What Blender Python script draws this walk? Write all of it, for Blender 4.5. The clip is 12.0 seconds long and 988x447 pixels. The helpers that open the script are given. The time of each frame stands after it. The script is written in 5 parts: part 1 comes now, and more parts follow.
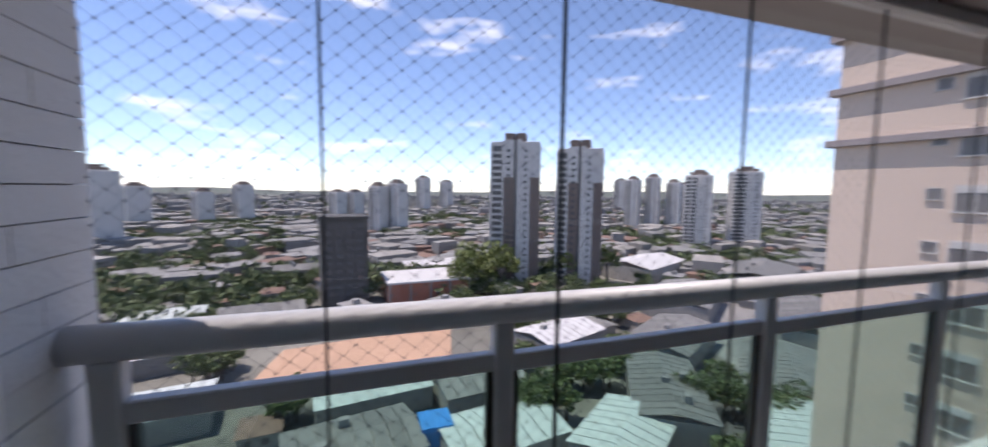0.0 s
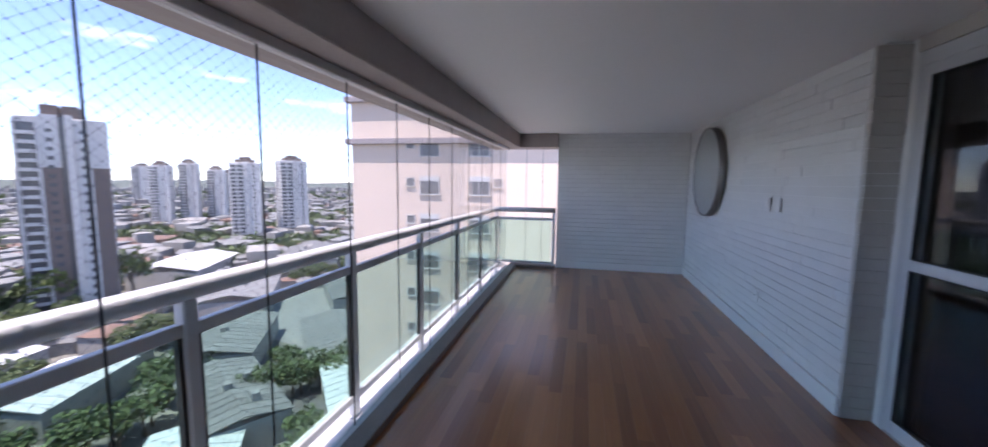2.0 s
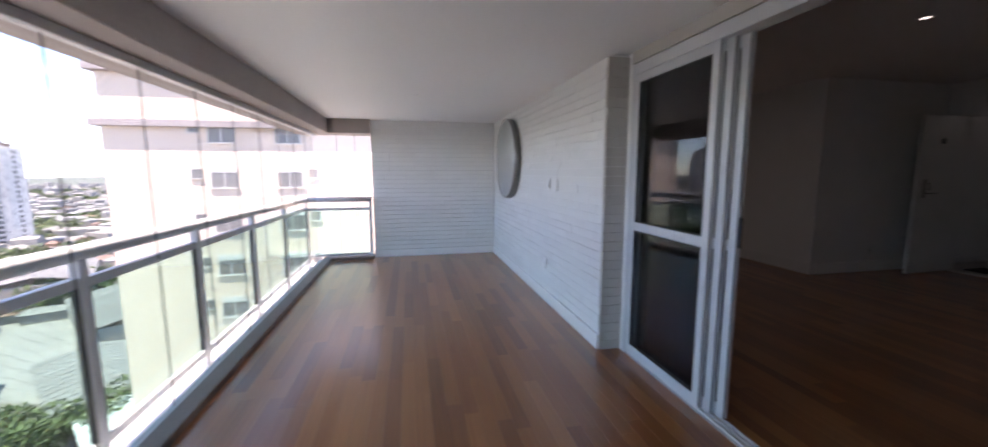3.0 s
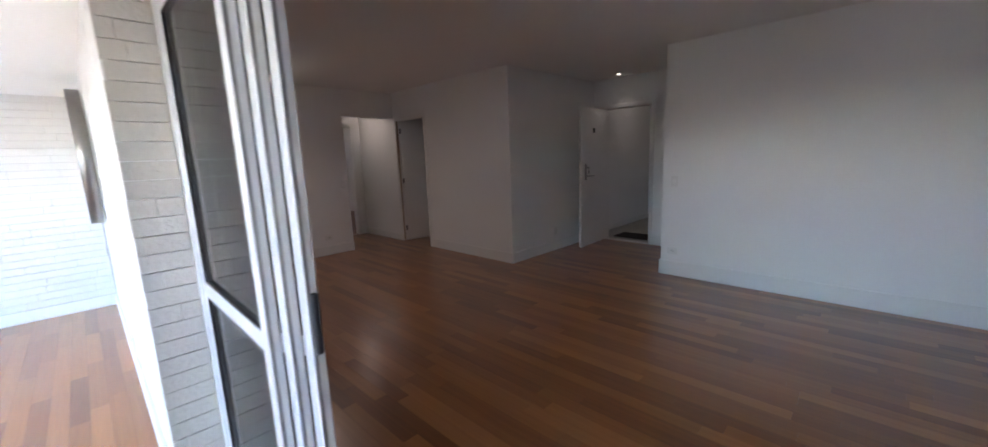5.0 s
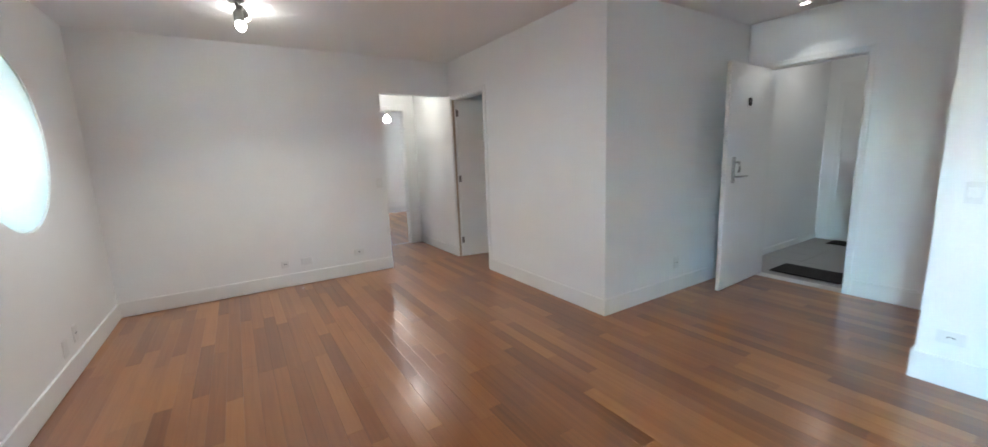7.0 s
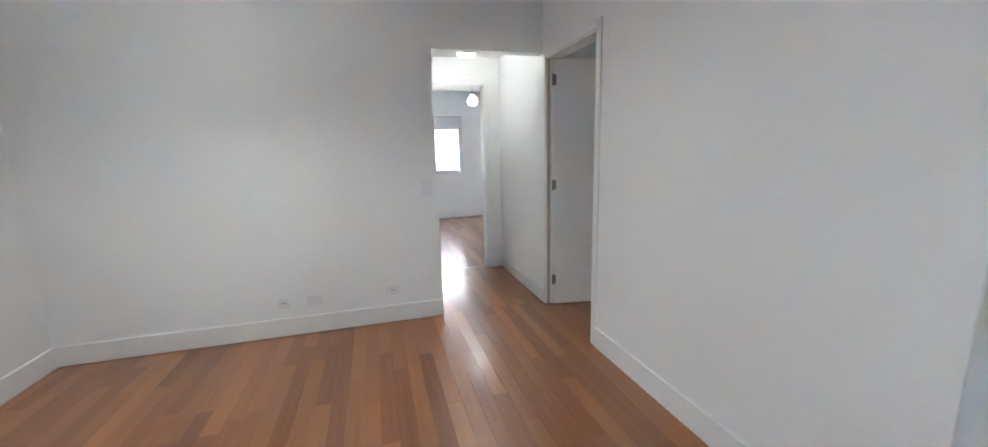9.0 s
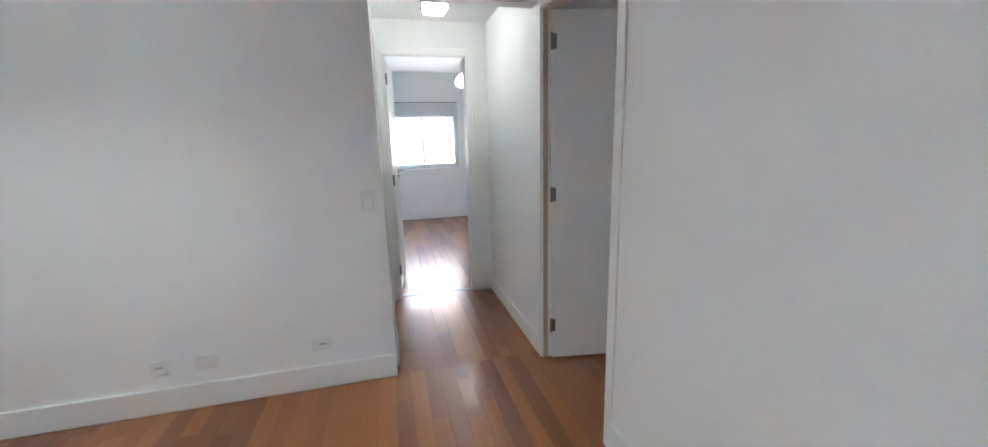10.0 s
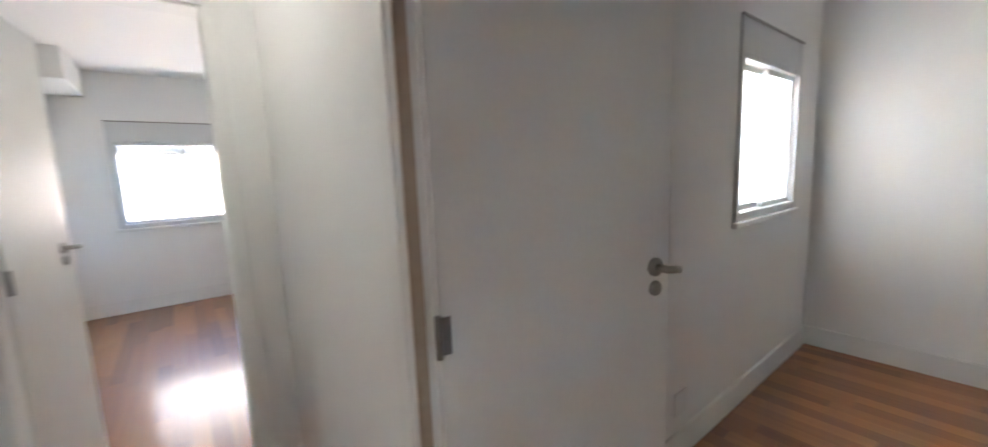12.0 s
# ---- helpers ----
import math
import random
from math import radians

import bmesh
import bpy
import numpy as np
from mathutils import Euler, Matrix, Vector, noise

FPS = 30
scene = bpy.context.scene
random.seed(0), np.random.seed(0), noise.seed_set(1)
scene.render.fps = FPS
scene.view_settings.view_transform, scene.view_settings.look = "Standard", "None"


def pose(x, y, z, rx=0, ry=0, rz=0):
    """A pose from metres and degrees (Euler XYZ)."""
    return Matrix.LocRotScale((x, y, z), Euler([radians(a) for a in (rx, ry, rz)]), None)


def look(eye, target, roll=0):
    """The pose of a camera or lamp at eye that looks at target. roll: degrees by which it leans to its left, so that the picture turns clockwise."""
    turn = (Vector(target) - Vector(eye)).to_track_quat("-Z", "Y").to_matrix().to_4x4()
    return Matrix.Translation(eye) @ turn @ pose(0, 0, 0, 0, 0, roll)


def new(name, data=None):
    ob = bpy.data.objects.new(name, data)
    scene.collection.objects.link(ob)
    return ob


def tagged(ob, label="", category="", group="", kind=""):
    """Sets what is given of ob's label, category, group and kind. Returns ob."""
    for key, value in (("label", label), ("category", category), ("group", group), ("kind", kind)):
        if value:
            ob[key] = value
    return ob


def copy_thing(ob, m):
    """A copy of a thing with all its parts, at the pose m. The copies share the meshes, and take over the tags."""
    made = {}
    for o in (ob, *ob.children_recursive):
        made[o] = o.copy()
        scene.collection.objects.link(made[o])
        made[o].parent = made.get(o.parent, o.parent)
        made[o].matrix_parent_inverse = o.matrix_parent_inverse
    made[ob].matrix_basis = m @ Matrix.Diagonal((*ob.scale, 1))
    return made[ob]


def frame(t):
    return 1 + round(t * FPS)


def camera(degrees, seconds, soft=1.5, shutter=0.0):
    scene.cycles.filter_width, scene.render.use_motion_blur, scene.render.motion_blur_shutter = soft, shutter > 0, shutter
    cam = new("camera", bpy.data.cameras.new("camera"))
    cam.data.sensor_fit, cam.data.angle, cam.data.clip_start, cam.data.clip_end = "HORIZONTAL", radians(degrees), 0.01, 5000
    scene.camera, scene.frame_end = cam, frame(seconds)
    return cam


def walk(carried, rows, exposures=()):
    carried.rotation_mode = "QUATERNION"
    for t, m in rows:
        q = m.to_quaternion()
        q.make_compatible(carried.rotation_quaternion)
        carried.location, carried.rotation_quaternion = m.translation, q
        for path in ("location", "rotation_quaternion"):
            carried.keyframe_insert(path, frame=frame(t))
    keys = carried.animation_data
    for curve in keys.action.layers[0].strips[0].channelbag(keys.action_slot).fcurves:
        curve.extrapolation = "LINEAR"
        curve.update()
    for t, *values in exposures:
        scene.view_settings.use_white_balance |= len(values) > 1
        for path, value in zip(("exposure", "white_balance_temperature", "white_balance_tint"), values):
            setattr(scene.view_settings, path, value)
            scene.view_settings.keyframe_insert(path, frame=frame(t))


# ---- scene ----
cam = camera(101.7, 12.0, soft=1.5, shutter=0.35)
PATH = [
    (0, (0.847, 0.909, 1.345), (1.502, 2.79, 1.17), 0.7),
    (0.5, (0.995, 0.793, 1.359), (2.216, 2.369, 1.202), 2.1),
    (1, (1.118, 0.659, 1.371), (2.701, 1.872, 1.219), 3.1),
    (1.5, (1.102, 0.538, 1.382), (2.899, 1.394, 1.194), 2.6),
    (2, (1.09, 0.52, 1.409), (3.033, 0.947, 1.203), 0.7),
    (2.5, (1.065, 0.498, 1.398), (3.049, 0.489, 1.147), 0.2),
    (3, (1.066, 0.359, 1.372), (3.008, -0.049, 1.12), -0.1),
    (3.5, (1.161, 0.041, 1.454), (2.965, -0.791, 1.226), 0.3),
    (5.3, (2.005, -1.143, 1.458), (3.368, -2.566, 1.113), -2.4),
    (5.5, (2.135, -1.266, 1.463), (3.467, -2.711, 1.091), -2.7),
    (5.6, (2.21, -1.316, 1.461), (3.497, -2.795, 1.063), -3.2),
    (6, (2.405, -1.662, 1.408), (3.793, -3.065, 1.088), -1.5),
    (6.5, (2.772, -2.014, 1.379), (4.381, -3.16, 1.068), 0.1),
    (7, (3.13, -2.395, 1.381), (4.796, -3.447, 1.04), -2.2),
    (7.5, (3.537, -2.693, 1.352), (5.304, -3.553, 0.98), -0.9),
    (9.5, (5.252, -3.734, 1.38), (7.149, -4.246, 1.006), -1.7),
    (10, (5.723, -3.987, 1.397), (7.62, -4.474, 0.989), -1.5),
    (10.5, (6.159, -4.151, 1.383), (8.07, -4.642, 1.055), -1.6),
    (11, (6.581, -4.265, 1.39), (8.492, -4.763, 1.076), -1.1),
    (11.5, (6.968, -4.385, 1.393), (8.771, -5.197, 1.094), -1.7),
    (11.7, (7.096, -4.435, 1.397), (8.848, -5.364, 1.134), -2.3),
    (12, (7.245, -4.529, 1.402), (8.808, -5.748, 1.137), -2.3),
]
walk(cam, [(t, look(eye, target, roll)) for t, eye, target, roll in PATH],
     exposures=[(0.0, 0.98, 6650, 24), (1.0, 1.18, 6500, 26), (2.0, 1.8, 6250, 28), (3.0, 2.7, 7000, 27), (3.7, 3.55, 7150, 26), (5.3, 5.25, 7100, 23), (5.7, 6.1, 7000, 19), (6.5, 6.5, 6500, 13), (7.5, 6.8, 6150, 3), (9.5, 6.6, 5900, 4), (10.5, 6.5, 5850, 3), (12.0, 6.45, 6500, 8)])

# ---- world and sun ----
SUN_YAW, SUN_UP = radians(60), radians(71)      # the sun stands over the end of the balcony behind the walker
sun_way = Vector((-math.sin(SUN_YAW) * math.cos(SUN_UP), math.cos(SUN_YAW) * math.cos(SUN_UP), math.sin(SUN_UP)))
world = bpy.data.worlds.new("sky")
scene.world = world
world.use_nodes = True
wn = world.node_tree.nodes
wl = world.node_tree.links
for n in list(wn):
    wn.remove(n)
w_out = wn.new("ShaderNodeOutputWorld")
w_bg = wn.new("ShaderNodeBackground")
w_sky = wn.new("ShaderNodeTexSky")
w_sky.sky_type = "NISHITA"
w_sky.sun_disc = False
w_sky.sun_elevation = SUN_UP
w_sky.sun_rotation = -SUN_YAW
w_sky.air_density = 0.9
w_sky.ozone_density = 2.0
w_sky.altitude = 2600.0
w_sky.dust_density = 0.0
w_bg.inputs["Strength"].default_value = 0.135
# thin clouds low over the horizon
w_co = wn.new("ShaderNodeTexCoord")
w_map = wn.new("ShaderNodeMapping")
w_map.inputs["Scale"].default_value = (3.0, 3.0, 11.0)
w_noise = wn.new("ShaderNodeTexNoise")
w_noise.inputs["Scale"].default_value = 1.3
w_noise.inputs["Detail"].default_value = 7.0
w_noise.inputs["Roughness"].default_value = 0.55
w_ramp = wn.new("ShaderNodeValToRGB")
w_ramp.color_ramp.elements[0].position = 0.565
w_ramp.color_ramp.elements[1].position = 0.78
w_mix = wn.new("ShaderNodeMix")
w_mix.data_type = "RGBA"
w_mix.inputs[7].default_value = (7.5, 7.6, 7.8, 1)
wl.new(w_co.outputs["Generated"], w_map.inputs["Vector"])
wl.new(w_map.outputs["Vector"], w_noise.inputs["Vector"])
wl.new(w_noise.outputs["Fac"], w_ramp.inputs["Fac"])
wl.new(w_ramp.outputs["Color"], w_mix.inputs["Factor"])
wl.new(w_sky.outputs["Color"], w_mix.inputs[6])
wl.new(w_mix.outputs[2], w_bg.inputs["Color"])
wl.new(w_bg.outputs["Background"], w_out.inputs["Surface"])

sun = new("sun", bpy.data.lights.new("sun", "SUN"))
sun.data.energy = 3.2
sun.data.angle = radians(0.53)
sun.data.color = (1.0, 0.95, 0.88)
sun.matrix_world = look(sun_way * 100, (0, 0, 0))


def bulb(place, watts, radius, colour=(1.0, 0.97, 0.93)):
    ob = new("bulb_light", bpy.data.lights.new("bulb_light", "POINT"))
    ob.data.energy, ob.data.shadow_soft_size, ob.data.color = watts, radius, colour
    ob.location = place
    return ob


bulb((8.62, -4.37, 2.17), 0.017, 0.07)
bulb((10.75, -4.86, 1.90), 0.025, 0.07)
# fill light added to brighten the hall; no fixture hangs there
bulb((4.80, -8.30, 2.30), 0.05, 0.10)



def beam(place, target, watts, cone, radius):
    ob = new("lamp_beam", bpy.data.lights.new("lamp_beam", "SPOT"))
    ob.data.energy, ob.data.spot_size, ob.data.spot_blend, ob.data.shadow_soft_size, ob.data.color = watts, radians(cone), 0.7, radius, (1.0, 0.985, 0.96)
    ob.matrix_world = look(place, target)
    return ob


beam((4.80, -6.70, 2.54), (4.80, -6.60, 0.0), 0.07, 95, 0.03)
beam((3.60, -3.60, 2.54), (3.60, -3.59, 0.0), 0.50, 140, 0.03)
beam((6.72, -2.56, 2.30), (6.40, -2.66, 1.20), 0.62, 172, 0.04)
bulb((6.97, -2.63, 2.47), 0.03, 0.04)

# the sky's light in the windows of the bedroom and of the side room
for wx, wy, wz, wide, tall, watts, tone in ((13.085, -4.625, 1.40, 1.10, 0.82, 0.035, (0.93, 0.97, 1.0)), (8.10, -7.275, 1.515, 0.80, 0.74, 0.038, (1.0, 0.93, 0.86))):
    day = new("window_daylight", bpy.data.lights.new("window_daylight", "AREA"))
    day.data.shape, day.data.size, day.data.size_y, day.data.energy, day.data.color = "RECTANGLE", wide, tall, watts, tone
    day.matrix_world = look((wx, wy, wz), (wx - 1.0, wy, wz))


# ---- materials ----
def node_mat(name):
    m = bpy.data.materials.new(name)
    m.use_nodes = True
    return m, m.node_tree.nodes, m.node_tree.links, m.node_tree.nodes["Principled BSDF"]


def surface(name, colour, rough=0.6, spread=0.08, fine=40.0, coarse=1.5, bump=0.05, metal=0.0, per_object=0.0, per_island=0.0, stretch=(1, 1, 1)):
    """A painted, cast or cut surface: colour varied at two scales, with fine relief."""
    m, n, l, p = node_mat(name)
    geo = n.new("ShaderNodeNewGeometry")
    mp = n.new("ShaderNodeMapping")
    mp.inputs["Scale"].default_value = stretch
    l.new(geo.outputs["Position"], mp.inputs["Vector"])
    a = n.new("ShaderNodeTexNoise")
    a.inputs["Scale"].default_value, a.inputs["Detail"].default_value = coarse, 5
    b = n.new("ShaderNodeTexNoise")
    b.inputs["Scale"].default_value, b.inputs["Detail"].default_value = fine, 4
    l.new(mp.outputs["Vector"], a.inputs["Vector"])
    l.new(mp.outputs["Vector"], b.inputs["Vector"])
    add = n.new("ShaderNodeMath")
    add.operation = "ADD"
    l.new(a.outputs["Fac"], add.inputs[0])
    l.new(b.outputs["Fac"], add.inputs[1])
    last = add.outputs[0]
    for amount, source in ((per_object, "ob"), (per_island, "isle")):
        if amount:
            rnd = n.new("ShaderNodeObjectInfo").outputs["Random"] if source == "ob" else geo.outputs["Random Per Island"]
            k = n.new("ShaderNodeMath")
            k.operation = "MULTIPLY_ADD"
            k.inputs[1].default_value = amount
            l.new(rnd, k.inputs[0])
            l.new(last, k.inputs[2])
            last = k.outputs[0]
    top = 1.5 + per_object + per_island
    rng = n.new("ShaderNodeMapRange")
    rng.inputs["From Min"].default_value, rng.inputs["From Max"].default_value = 0.5, top
    rng.inputs["To Min"].default_value, rng.inputs["To Max"].default_value = 1 - spread, 1 + spread
    l.new(last, rng.inputs["Value"])
    mul = n.new("ShaderNodeVectorMath")
    mul.operation = "SCALE"
    mul.inputs[0].default_value = colour
    l.new(rng.outputs["Result"], mul.inputs["Scale"])
    l.new(mul.outputs["Vector"], p.inputs["Base Color"])
    p.inputs["Roughness"].default_value, p.inputs["Metallic"].default_value = rough, metal
    if bump:
        bp = n.new("ShaderNodeBump")
        bp.inputs["Strength"].default_value, bp.inputs["Distance"].default_value = bump, 0.01
        l.new(add.outputs[0], bp.inputs["Height"])
        l.new(bp.outputs["Normal"], p.inputs["Normal"])
    return m


def wood_planks(name, dark, mid, light, rough=0.30):
    m, n, l, p = node_mat(name)
    geo, info = n.new("ShaderNodeNewGeometry"), n.new("ShaderNodeObjectInfo")
    off = n.new("ShaderNodeVectorMath")
    off.operation = "MULTIPLY_ADD"
    off.inputs[1].default_value = (37.0, 91.0, 0.0)
    l.new(info.outputs["Random"], off.inputs[0])
    l.new(geo.outputs["Position"], off.inputs[2])
    mp = n.new("ShaderNodeMapping")
    mp.inputs["Scale"].default_value = (0.9, 30.0, 1.0)
    l.new(off.outputs["Vector"], mp.inputs["Vector"])
    grain = n.new("ShaderNodeTexNoise")
    grain.inputs["Scale"].default_value, grain.inputs["Detail"].default_value, grain.inputs["Distortion"].default_value = 1.6, 7, 0.8
    l.new(mp.outputs["Vector"], grain.inputs["Vector"])
    ramp = n.new("ShaderNodeValToRGB")
    e = ramp.color_ramp.elements
    e[0].position, e[0].color = 0.0, (*dark, 1)
    e[1].position, e[1].color = 1.0, (*light, 1)
    x = e.new(0.5)
    x.color = (*mid, 1)
    mix = n.new("ShaderNodeMath")
    mix.operation = "MULTIPLY_ADD"
    mix.inputs[1].default_value = 0.60
    l.new(info.outputs["Random"], mix.inputs[0])
    sc = n.new("ShaderNodeMath")
    sc.operation = "MULTIPLY"
    sc.inputs[1].default_value = 0.44
    l.new(grain.outputs["Fac"], sc.inputs[0])
    l.new(sc.outputs[0], mix.inputs[2])
    l.new(mix.outputs[0], ramp.inputs["Fac"])
    l.new(ramp.outputs["Color"], p.inputs["Base Color"])
    wear = n.new("ShaderNodeTexNoise")
    wear.inputs["Scale"].default_value, wear.inputs["Detail"].default_value = 2.2, 5
    l.new(geo.outputs["Position"], wear.inputs["Vector"])
    rr = n.new("ShaderNodeMapRange")
    rr.inputs["To Min"].default_value, rr.inputs["To Max"].default_value = rough, rough + 0.04
    l.new(wear.outputs["Fac"], rr.inputs["Value"])
    l.new(rr.outputs["Result"], p.inputs["Roughness"])
    p.inputs["Coat Weight"].default_value, p.inputs["Coat Roughness"].default_value = 0.75, 0.19
    return m


def glass(name, tint=(0.95, 0.98, 0.97), rough=0.0, gloss=0.55):
    """A thin pane: mostly clear, with a mirror's share that grows towards a flat view."""
    m, n, l, p = node_mat(name)
    n.remove(p)
    lw, pw, ma, tr, gl, mx = (n.new(k) for k in ("ShaderNodeLayerWeight", "ShaderNodeMath", "ShaderNodeMath", "ShaderNodeBsdfTransparent", "ShaderNodeBsdfGlossy", "ShaderNodeMixShader"))
    lw.inputs["Blend"].default_value = 0.5
    pw.operation, pw.inputs[1].default_value = "POWER", 5.0
    ma.operation, ma.inputs[1].default_value, ma.inputs[2].default_value = "MULTIPLY_ADD", gloss, 0.035
    l.new(lw.outputs["Facing"], pw.inputs[0])
    l.new(pw.outputs[0], ma.inputs[0])
    tr.inputs["Color"].default_value = (*tint, 1)
    gl.inputs["Roughness"].default_value = rough
    l.new(ma.outputs[0], mx.inputs[0])
    l.new(tr.outputs[0], mx.inputs[1])
    l.new(gl.outputs[0], mx.inputs[2])
    l.new(mx.outputs[0], n["Material Output"].inputs["Surface"])
    return m


def glow(name, colour, strength):
    m, n, l, p = node_mat(name)
    p.inputs["Base Color"].default_value = (*colour, 1)
    p.inputs["Emission Color"].default_value = (*colour, 1)
    p.inputs["Emission Strength"].default_value = strength
    return m


M_WALL = surface("white wall paint", (0.86, 0.855, 0.845), 0.55, 0.03, 90, 0.8, 0.04)
M_CEIL = surface("white ceiling paint", (0.88, 0.87, 0.86), 0.7, 0.03, 60, 0.7, 0.03)
M_TRIM = surface("satin white trim paint", (0.835, 0.83, 0.815), 0.35, 0.03, 70, 2.0, 0.02)
M_BRICK = surface("whitewashed brick", (0.76, 0.755, 0.74), 0.75, 0.07, 55, 4.0, 0.35, per_object=0.5)
# darker greige copy of M_BRICK: the shade of reveal and lintel put into colour
M_BRICKSHADE = surface("greige painted brick", (0.55, 0.52, 0.475), 0.75, 0.07, 55, 4.0, 0.35, per_object=0.5)
M_MORTAR = surface("grey mortar", (0.45, 0.44, 0.43), 0.9, 0.15, 80, 5.0, 0.3)
M_ALU = surface("white lacquered aluminium", (0.62, 0.63, 0.64), 0.28, 0.03, 120, 3.0, 0.01)
M_RAIL = surface("grey lacquered aluminium", (0.63, 0.625, 0.62), 0.38, 0.06, 120, 5.0, 0.02)
M_BEAM = surface("grey-brown painted concrete beam", (0.37, 0.325, 0.30), 0.7, 0.10, 45, 2.0, 0.1)
M_KERB = surface("brown stone kerb", (0.22, 0.17, 0.14), 0.5, 0.2, 60, 6.0, 0.1)
M_SLAB = surface("pale stone sill", (0.74, 0.72, 0.69), 0.6, 0.12, 60, 3.0, 0.1)
M_STEEL = surface("brushed steel", (0.40, 0.39, 0.375), 0.28, 0.1, 300, 8.0, 0.02, 1.0)
M_DARKSTEEL = surface("dark hinge steel", (0.27, 0.255, 0.245), 0.35, 0.15, 200, 8.0, 0.02, 1.0)
M_RUBBER = surface("black seal rubber", (0.02, 0.02, 0.022), 0.6, 0.1, 80, 4.0, 0.02)
M_CORD = surface("grey-blue nylon net", (0.05, 0.055, 0.08), 0.7, 0.1, 80, 4.0, 0.0)
M_PLASTIC = surface("white switch plastic", (0.79, 0.785, 0.77), 0.3, 0.02, 60, 3.0, 0.0)
M_HOLE = surface("dark socket holes", (0.05, 0.05, 0.05), 0.5, 0.1, 60, 3.0, 0.0)
M_FLOOR = wood_planks("varnished hardwood planks", (0.130, 0.042, 0.012), (0.290, 0.102, 0.027), (0.45, 0.188, 0.057))
M_UNDER = surface("dark joint under planks", (0.05, 0.025, 0.012), 0.7, 0.1, 40, 3.0, 0.05)
M_TILE = surface("grey hall tile", (0.36, 0.35, 0.34), 0.35, 0.06, 20, 2.0, 0.03, per_object=0.3)
M_MAT = surface("black coir mat", (0.022, 0.02, 0.019), 0.95, 0.3, 300, 12.0, 0.6)
M_PANE = glass("clear window glass", (0.97, 0.985, 0.98))
M_CURTAIN = glass("lightly tinted balcony glass", (0.92, 0.93, 0.93))
M_GREENPANE = glass("green balustrade glass", (0.74, 0.875, 0.825))
# grey tint added only to hold back the bedroom's daylight
M_DIMPANE = glass("window glass with a sun film", (0.72, 0.72, 0.72))
M_SMOKE = glass("grey sliding door glass", (0.60, 0.61, 0.62), gloss=0.8)
M_BULB = glow("lit lamp glass", (1.0, 0.96, 0.90), 0.35)


def frosted(name, through_share, tint=(0.93, 0.96, 0.95)):
    m, n, l, p = node_mat(name)
    n.remove(p)
    tr, tl, mx = (n.new(k) for k in ("ShaderNodeBsdfTransparent", "ShaderNodeBsdfTranslucent", "ShaderNodeMixShader"))
    tl.inputs["Color"].default_value = (*tint, 1)
    mx.inputs[0].default_value = 0.88
    df, half = n.new("ShaderNodeBsdfDiffuse"), n.new("ShaderNodeMixShader")
    df.inputs["Color"].default_value = (0.85, 0.86, 0.86, 1)
    half.inputs[0].default_value = through_share
    l.new(df.outputs[0], half.inputs[1])
    l.new(tl.outputs[0], half.inputs[2])
    l.new(tr.outputs[0], mx.inputs[1])
    l.new(half.outputs[0], mx.inputs[2])
    l.new(mx.outputs[0], n["Material Output"].inputs["Surface"])
    return m


M_FROST = frosted("frosted white window glass", 0.8)
M_WARMFROST = frosted("warm white frosted glass", 0.92, (1.0, 0.92, 0.84))
M_OPAL = frosted("white opal outer glass", 0.55)


# ---- mesh helpers ----
def add_box(bm, x0, x1, y0, y1, z0, z1, bevel=0.0, seg=1):
    v = [bm.verts.new((x, y, z)) for x in (x0, x1) for y in (y0, y1) for z in (z0, z1)]
    fs = [bm.faces.new([v[i] for i in q]) for q in ((0, 1, 3, 2), (4, 6, 7, 5), (0, 4, 5, 1), (2, 3, 7, 6), (0, 2, 6, 4), (1, 5, 7, 3))]
    if bevel:
        es = list({e for f in fs for e in f.edges})
        bmesh.ops.bevel(bm, geom=es, offset=bevel, segments=seg, affect="EDGES", profile=0.5)
    return bm


def add_tube(bm, points, r, sides=12, caps=True, flat=1.0):
    """A round bar along a chain of points; flat squeezes it upright."""
    rings = []
    pts = [Vector(p) for p in points]
    for i, p in enumerate(pts):
        d = (pts[min(i + 1, len(pts) - 1)] - pts[max(i - 1, 0)]).normalized()
        u = d.orthogonal().normalized() if abs(d.z) > 0.9 else d.cross(Vector((0, 0, 1))).normalized()
        w = u.cross(d).normalized()
        rad = r[i] if isinstance(r, (list, tuple)) else r
        rings.append([bm.verts.new(p + rad * (math.cos(a) * u + flat * math.sin(a) * w)) for a in [2 * math.pi * k / sides for k in range(sides)]])
    for a, b in zip(rings, rings[1:]):
        for k in range(sides):
            f = bm.faces.new((a[k], a[(k + 1) % sides], b[(k + 1) % sides], b[k]))
            f.smooth = sides > 6
    if caps:
        bm.faces.new(rings[0][::-1])
        bm.faces.new(rings[-1])
    return bm


def add_lathe(bm, profile, centre=(0, 0, 0), axis="z", sides=24):
    """A turned shape from (radius, height) pairs."""
    c = Vector(centre)
    rings = []
    for r, h in profile:
        ring = []
        for k in range(sides):
            a = 2 * math.pi * k / sides
            x, y = max(r, 1e-4) * math.cos(a), max(r, 1e-4) * math.sin(a)
            ring.append(bm.verts.new(c + Vector({"z": (x, y, h), "y": (x, h, y), "x": (h, x, y)}[axis])))
        rings.append(ring)
    for a, b in zip(rings, rings[1:]):
        for k in range(sides):
            f = bm.faces.new((a[k], a[(k + 1) % sides], b[(k + 1) % sides], b[k]))
            f.smooth = True
    return bm


def mesh_of(name, bm, material):
    bmesh.ops.recalc_face_normals(bm, faces=bm.faces)
    me = bpy.data.meshes.new(name)
    bm.to_mesh(me)
    bm.free()
    me.materials.append(material)
    return me


